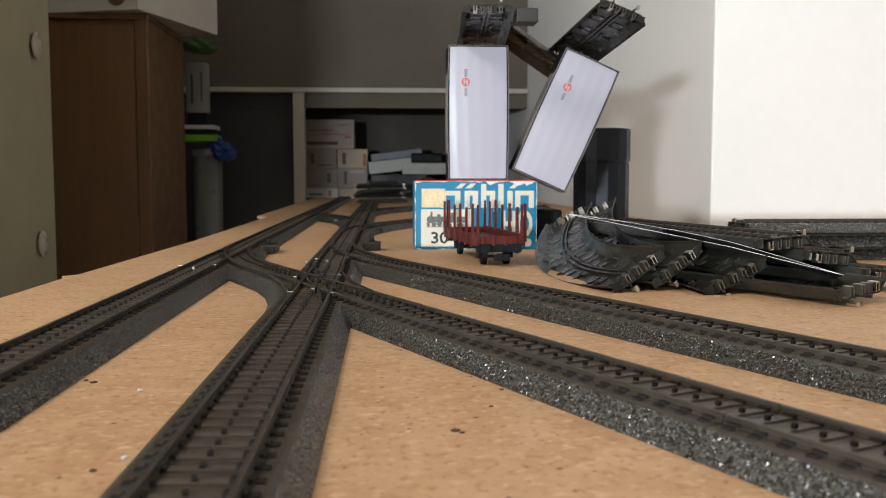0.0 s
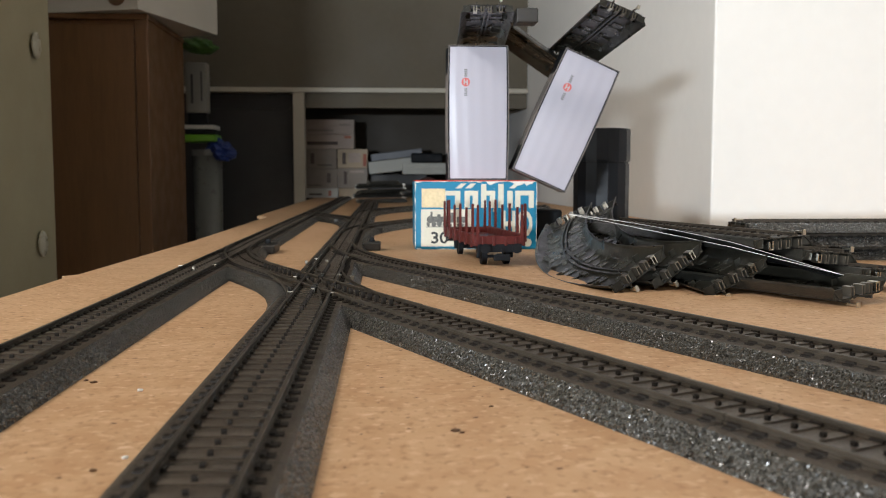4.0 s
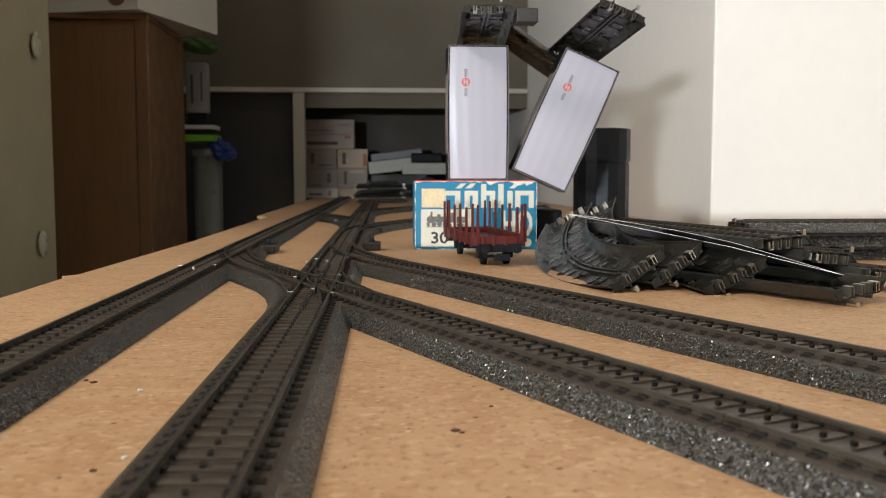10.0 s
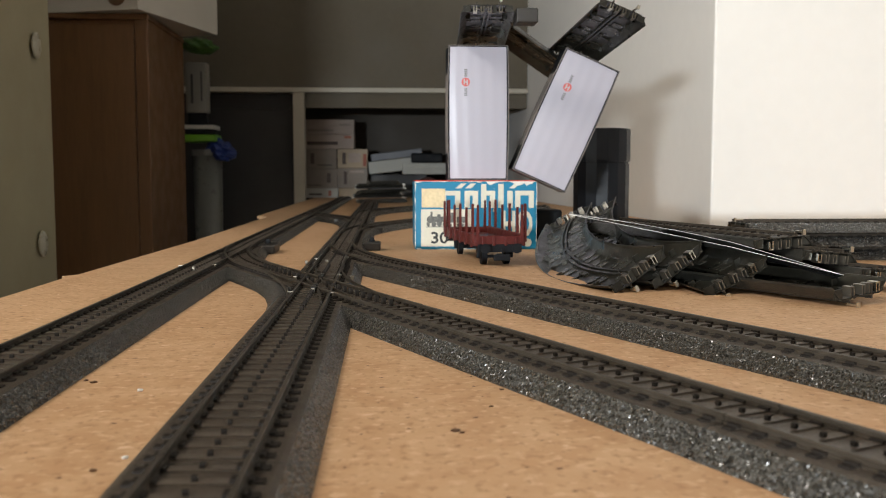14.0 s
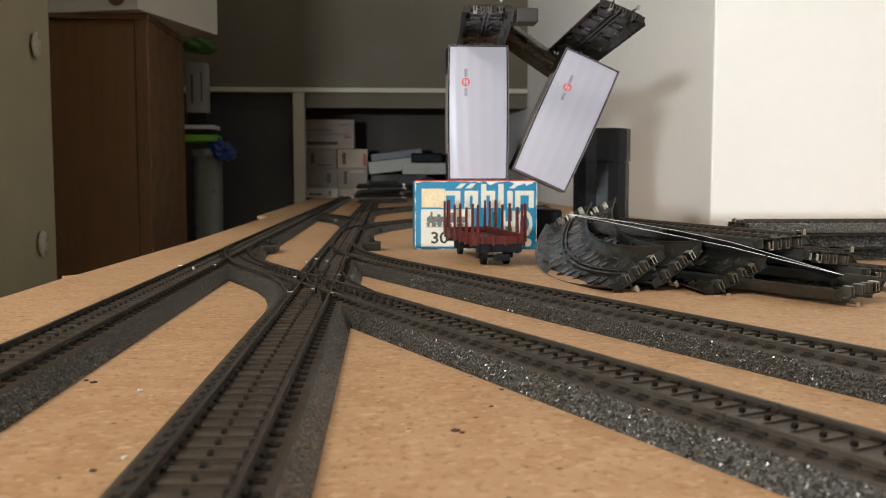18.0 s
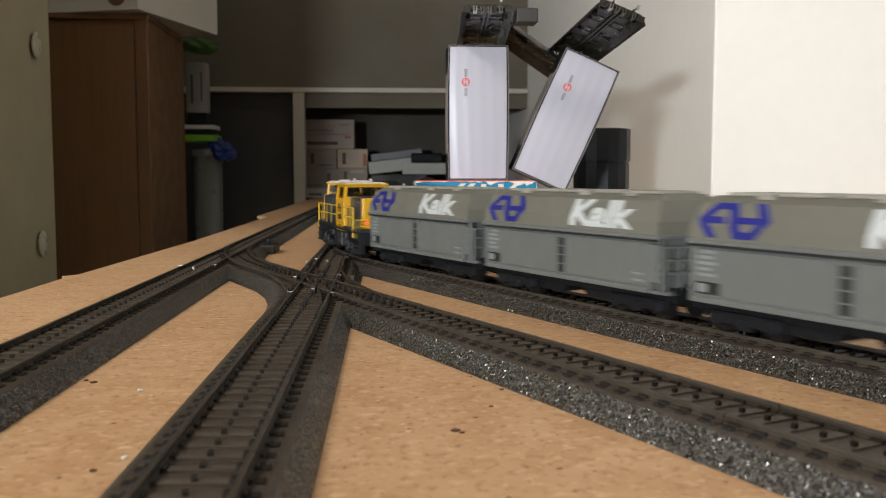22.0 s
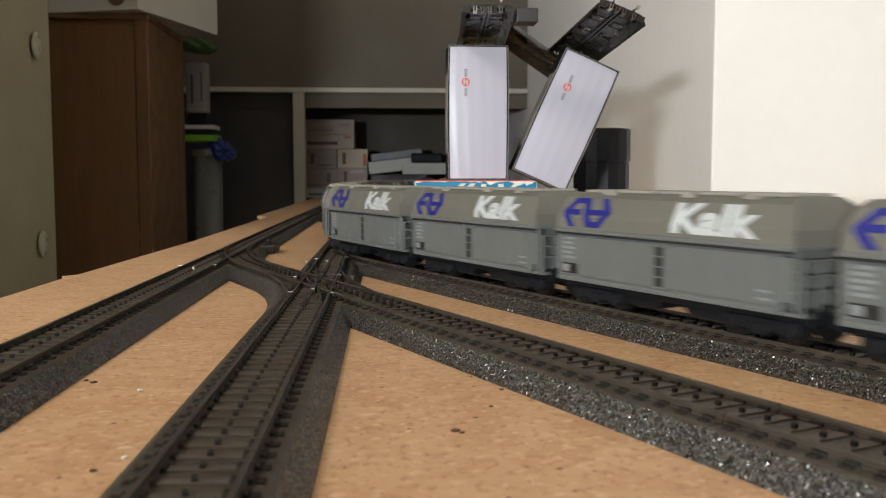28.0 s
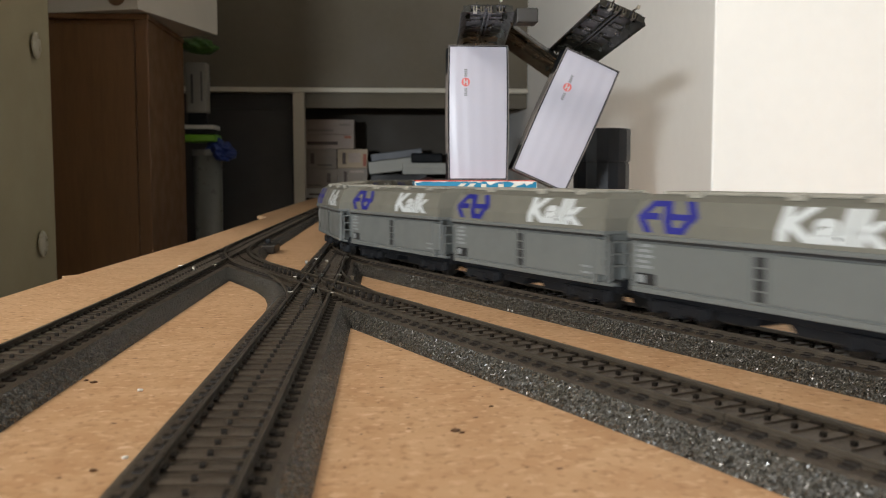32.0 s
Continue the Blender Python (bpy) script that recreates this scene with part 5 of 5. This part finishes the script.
for sy in (-1, 1):
    endb = part("end_board", cube(-16.8, 16.8, sy * 55.6 - 0.8, sy * 55.6 + 0.8, 13.6, 20.2, bevel=0.3), WAGON_RED, sw)
    for x in (-11, -4, 4, 11):
        part("bracket", cube(x - 0.9, x + 0.9, sy * 56.8 - 0.5, sy * 56.8 + 0.5, 13.8, 19.8, bevel=0.2), WAGON_RED, endb)
    for x in (-15, 15):
        bm = bmesh.new()
        prism(bm, [(x - 1.2, 16), (x + 1.2, 16), (x + 0.6, 41.0), (x - 0.6, 41.0)], "y", sy * 56.8 - 0.7, sy * 56.8 + 0.7)
        part("stake", bm, WAGON_RED, sw)
    part("buffer_beam", cube(-15, 15, sy * 55.4 - 1.2, sy * 55.4 + 1.2, 9.4, 14.8, bevel=0.3), BLACK, sw)
    for sx in (-1, 1):
        bm = bmesh.new()
        tube(bm, (sx * 10.6, sy * 56, 12.2), (sx * 10.6, sy * 60.4, 12.2), 1.5)
        tube(bm, (sx * 10.6, sy * 60.4, 12.2), (sx * 10.6, sy * 61.6, 12.2), 3.3, seg=16)
        part("buffer", bm, BLACK, sw)
    bm = bmesh.new()
    block(bm, -1.5, 1.5, sy * 58 - 5, sy * 58 + 5, 6.6, 8.4, bevel=0.4)
    block(bm, -5.6, 5.6, sy * 63 - 0.7, sy * 63 + 0.7, 4.4, 8.6, bevel=0.5)
    block(bm, -0.5, 0.5, sy * 63.4 - 0.5, sy * 63.4 + 0.5, 8.4, 12.0, bevel=0.15)
    part("coupler", bm, BLACK, sw)
    bm = bmesh.new()
    for sx in (-1, 1):
        tube(bm, (sx * 7.0, sy * 41.5, 5.9), (sx * 9.6, sy * 41.5, 5.9), 5.7, seg=28)
        tube(bm, (sx * 6.2, sy * 41.5, 5.9), (sx * 7.0, sy * 41.5, 5.9), 5.85, seg=28)
    tube(bm, (-9, sy * 41.5, 5.6), (9, sy * 41.5, 5.6), 1.1)
    part("wheelset", bm, BLACK, sw)
    for sx in (-1, 1):
        bm = bmesh.new()
        block(bm, sx * 11.4 - 0.5, sx * 11.4 + 0.5, sy * 41.5 - 6, sy * 41.5 + 6, 11.0, 15.4, bevel=0.3)
        block(bm, sx * 11.4 - 1.1, sx * 11.4 + 1.1, sy * 41.5 - 1.6, sy * 41.5 + 1.6, 4.6, 12, bevel=0.4)
        part("axle_guard", bm, BLACK, sw)
part("underframe", cube(-8.5, 8.5, -54, 54, 11.6, 15.4, bevel=0.4), BLACK, sw)

# ---- cabinets beside the board ----
cab1 = thing("wardrobe", at(0, 0, 0), "tall pale beige wardrobe with round knobs", "wardrobe")
part("carcass", cube(-1150, -497, 620, 1350, -748, 900, bevel=3), BEIGE, cab1)
for z0, z1 in ((-700, 880),):
    dr = part("door", cube(-496.5, -479, 622, 1349, z0, z1, bevel=2.5), BEIGE, cab1)
for z in (238, -33):
    bm = bmesh.new()
    tube(bm, (-480, 1284, z), (-474, 1284, z), 7, seg=20)
    r = bmesh.ops.create_uvsphere(bm, u_segments=20, v_segments=12, radius=15)
    bmesh.ops.scale(bm, vec=(0.28, 0.9, 1.2), verts=r["verts"])
    bmesh.ops.translate(bm, vec=(-474, 1284, z), verts=r["verts"])
    smooth(part("knob", bm, KNOB, cab1, "rounded pale knob"))
cab2 = thing("cabinet", at(0, 0, 0), "dark brown wooden cabinet with a pale crate on it", "cabinet")
part("carcass", cube(-1200, -441, 1752, 2045, -748, 352, bevel=2), WOOD_BROWN, cab2)
part("stile", cube(-464, -440, 1742, 1753, -748, 352, bevel=2), WOOD_BROWN, cab2)
part("top", cube(-1205, -439, 1740, 2048, 352, 362, bevel=2), WOOD_BROWN, cab2)
part("door", cube(-1195, -466, 1746, 1752, -700, 345, bevel=2), WOOD_BROWN, cab2)
crate = thing("crate", at(0, 0, 362.3), "pale storage crate with a round hand hole", "crate")
bm = bmesh.new()
prism(bm, [(-446, 1700), (-358, 2000), (-1010, 2190), (-1098, 1890)], "z", 1, 230)
part("crate_body", bm, PALE, crate)
bm = bmesh.new()
tube(bm, (-487, 1709.5, 26), (-486, 1714, 26), 18, seg=24)
part("hand_hole", bm, WOOD_BROWN, crate, "brown round hand hole")
part("crate_foot", cube(-1000, -480, 1900, 2000, 0.0, 1.2), PALE, crate)

# ---- clutter between cabinet and knee wall ----
bin_ = thing("bin", at(-420, 2190, -748), "milky grey plastic bin with things piled on top", "bin")
bm = bmesh.new()
tube(bm, (0, 0, 0.5), (0, 0, 860), 26, 34, seg=28)
smooth(part("bin_body", bm, BIN, bin_))
bm = bmesh.new()
tube(bm, (0, 0, 858), (0, 0, 872), 37, seg=28)
part("bin_rim", bm, BIN, bin_)
bm = bmesh.new()
r = bmesh.ops.create_icosphere(bm, subdivisions=4, radius=1)
for v in bm.verts:
    k = 1 + 0.35 * noise.noise(v.co * 2.3) + 0.15 * noise.noise(v.co * 6)
    v.co = Vector((v.co.x * k * 32 - 385, v.co.y * k * 26 + 2172, v.co.z * k * 24 + 122 - 10 * v.co.x))
tagged(part("blue_bag", bm, BLUE_BAG), "crumpled blue plastic bag on the bin", "bag")
tagged(part("green_tray", cube(-470, -392, 2140, 2220, 141, 158, bevel=3), GREEN), "lime green plastic tray on the bin", "tray")
tagged(part("black_folder", cube(-470, -394, 2142, 2215, 158.5, 170, bevel=2), BLACK), "black folder on the green tray", "folder")
tagged(part("white_book", cube(-470, -394, 2142, 2215, 170.5, 180, bevel=1.5), OFFWHITE), "white book on a black folder", "book")
ap = thing("white_appliance", at(-438, 2185, 181), "white upright appliance with a dark slot", "appliance")
part("housing", cube(-26, 24, -20, 20, 28, 145, bevel=4), SHADED_WHITE, ap)
part("slot", cube(-14, -8, -20.6, -19, 50, 118, bevel=1), PRINT_BLACK, ap)
part("slot", cube(9, 13, -20.6, -19, 55, 125, bevel=1), PRINT_BLACK, ap)
part("stand", cube(-22, 20, -16, 16, 0, 29, bevel=2), BLACK, ap)
bm = bmesh.new()
bmesh.ops.create_icosphere(bm, subdivisions=4, radius=1)
for v in bm.verts:
    k = 1 + 0.3 * noise.noise(v.co * 1.9) + 0.16 * noise.noise(v.co * 5)
    v.co = Vector((v.co.x * k * 42 - 420, v.co.y * k * 40 + 2110, v.co.z * k * 17 + 355 - 6 * v.co.x))
tagged(smooth(part("green_bag", bm, DARK_GREEN)), "crumpled dark green plastic bag under the crate", "bag")

# ---- things in the knee space ----
def stored_box(name, x0, x1, y0, y1, z0, z1, mat_, label, marks=()):
    """A carton with a lid seam; marks are faded prints: share of width and height, and their paint."""
    th = thing(name, at(0, 0, 0), label, "box", "boxes in the knee space")
    part("box_body", cube(x0, x1, y0, y1, z0 + 0.3, z1, bevel=1.5), mat_, th)
    part("box_lid", cube(x0 - 0.8, x1 + 0.8, y0 - 0.8, y1 + 0.8, z0 + (z1 - z0) * 0.55, z1 + 0.6, bevel=1.2), mat_, th)
    w, hgt = x1 - x0, z1 - z0
    for u0, u1, v0, v1, paint in marks:
        part("print_bar", cube(x0 + u0 * w, x0 + u1 * w, y0 - 1.3, y0 - 0.6, z0 + v0 * hgt, z0 + v1 * hgt, bevel=0.2), paint, th)
    return th


stored_box("stored_box", -227, -136, 2620, 2720, 0, 26, OFFWHITE, "low white box on the board", [(0.70, 0.80, 0.2, 0.8, PRINT_ROSE), (0.1, 0.5, 0.3, 0.5, PRINT_FADED)])
stored_box("stored_box", -229, -138, 2622, 2730, 26.7, 82, GREY_CARTON, "grey carton with unreadable print", [(0.68, 0.80, 0.30, 0.80, PRINT_FADED), (0.1, 0.5, 0.14, 0.2, PRINT_FADED)])
stored_box("stored_box", -137, -52, 2624, 2730, 27.5, 84, GREY_CARTON, "grey carton with unreadable print", [(0.22, 0.32, 0.2, 0.85, PRINT_FADED), (0.42, 0.9, 0.78, 0.9, PAPER_BOX)])
stored_box("stored_box", -135, -54, 2640, 2735, 0, 26.5, TAN_BOX, "flat tan box on the board")
stored_box("stored_box", -229, -139, 2618, 2725, 83, 139, GREY_CARTON, "grey carton in the stack", [(0.18, 0.30, 0.25, 0.8, PRINT_FADED), (0.4, 0.85, 0.16, 0.22, PRINT_FADED)])
stored_box("stored_box", -136, -51, 2620, 2725, 85, 139, TAN_BOX, "tan carton with a red printed side in the stack", [(0.16, 0.28, 0.22, 0.82, PRINT_FADED), (0.86, 0.97, 0.1, 0.75, PRINT_ROSE), (0.36, 0.78, 0.3, 0.8, PAPER_BOX)])
stored_box("stored_box", -227, -88, 2618, 2725, 140, 180, PAPER_BOX, "flat pale paper box on the stack", [(0.04, 0.66, 0.28, 0.52, PRINT_FADED), (0.80, 0.94, 0.75, 0.92, PRINT_ROSE)])
stored_box("stored_box", -227, -89, 2622, 2728, 181, 223, PAPER_BOX, "flat pale paper box on the stack", [(0.05, 0.58, 0.2, 0.36, GREY_CARTON), (0.7, 0.92, 0.6, 0.72, GREY_CARTON)])
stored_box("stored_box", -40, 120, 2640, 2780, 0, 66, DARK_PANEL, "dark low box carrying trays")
for x0, x1, z0, z1, ry, mat_ in ((-46, 112, 76, 112, -6.5, TRAY_PALE), (-40, 108, 113, 134, -7, TRAY_BLUE)):
    th = thing("tray", Matrix.Translation((0.035, 2.62, z0 * MM)) @ Matrix.Rotation(radians(ry), 4, "Y"), "pale flat tray tilted on a dark box" if mat_ is TRAY_PALE else "blue-grey flat tray on a pale tray", "tray")
    part("tray_body", cube(x0 - 35, x1 - 35, 0, 100, 0, z1 - z0, bevel=2), mat_, th)
stored_box("white_tray", 50, 178, 2590, 2700, 67, 99, TRAY_PALE, "white flat box with dark things on top")
tagged(part("black_gadget", cube(74, 165, 2600, 2680, 100, 128, bevel=5), BLACK), "black gadget on the white flat box", "gadget")
bm = bmesh.new()
r = bmesh.ops.create_uvsphere(bm, u_segments=24, v_segments=14, radius=26)
bmesh.ops.scale(bm, vec=(1, 1, 0.75), verts=r["verts"])
bmesh.ops.translate(bm, vec=(105, 2240, 40), verts=bm.verts)
tube(bm, (105, 2240, 0.2), (105, 2240, 40), 24, 26, seg=24)
tagged(smooth(part("maroon_bowl", bm, MAROON)), "maroon round lidded pot on the board", "pot")
tagged(part("clear_sheet", cube(114, 116.5, 1600, 1680, 0.2, 160, bevel=0.5), clear_sheet("clear_acrylic", (0.9, 0.95, 0.93))), "upright clear acrylic sheet", "sheet")

# ---- crumbs and specks on the board ----
for i, (x, y, r, mat_) in enumerate(((-68, 251, 1.0, SPECK), (-55, 190, 0.8, SPECK), (-84, 262, 0.9, DIRT), (-87, 265, 0.7, DIRT), (16, 206, 1.0, DIRT), (17.5, 204.5, 0.6, DIRT),
                                     (32, 246, 0.6, DIRT), (27, 228, 0.5, DIRT), (25, 263, 0.4, DIRT), (-59, 182, 0.7, DIRT), (-95, 330, 0.5, DIRT), (60, 200, 0.4, DIRT))):
    bm = bmesh.new()
    r_ = bmesh.ops.create_icosphere(bm, subdivisions=1, radius=r)
    for v in r_["verts"]:
        v.co *= 0.7 + 0.5 * random.random()
        v.co.z *= 0.5
        v.co.x *= 1.3 if mat_ is DIRT else 1.0
    bmesh.ops.translate(bm, vec=(x, y, r * 0.3), verts=bm.verts)
    tagged(part("speck" if mat_ is SPECK else "crumb", bm, mat_), "tiny white paint speck on the board" if mat_ is SPECK else "tiny brown crumb on the board", "crumb", "crumbs on the board")

motions()
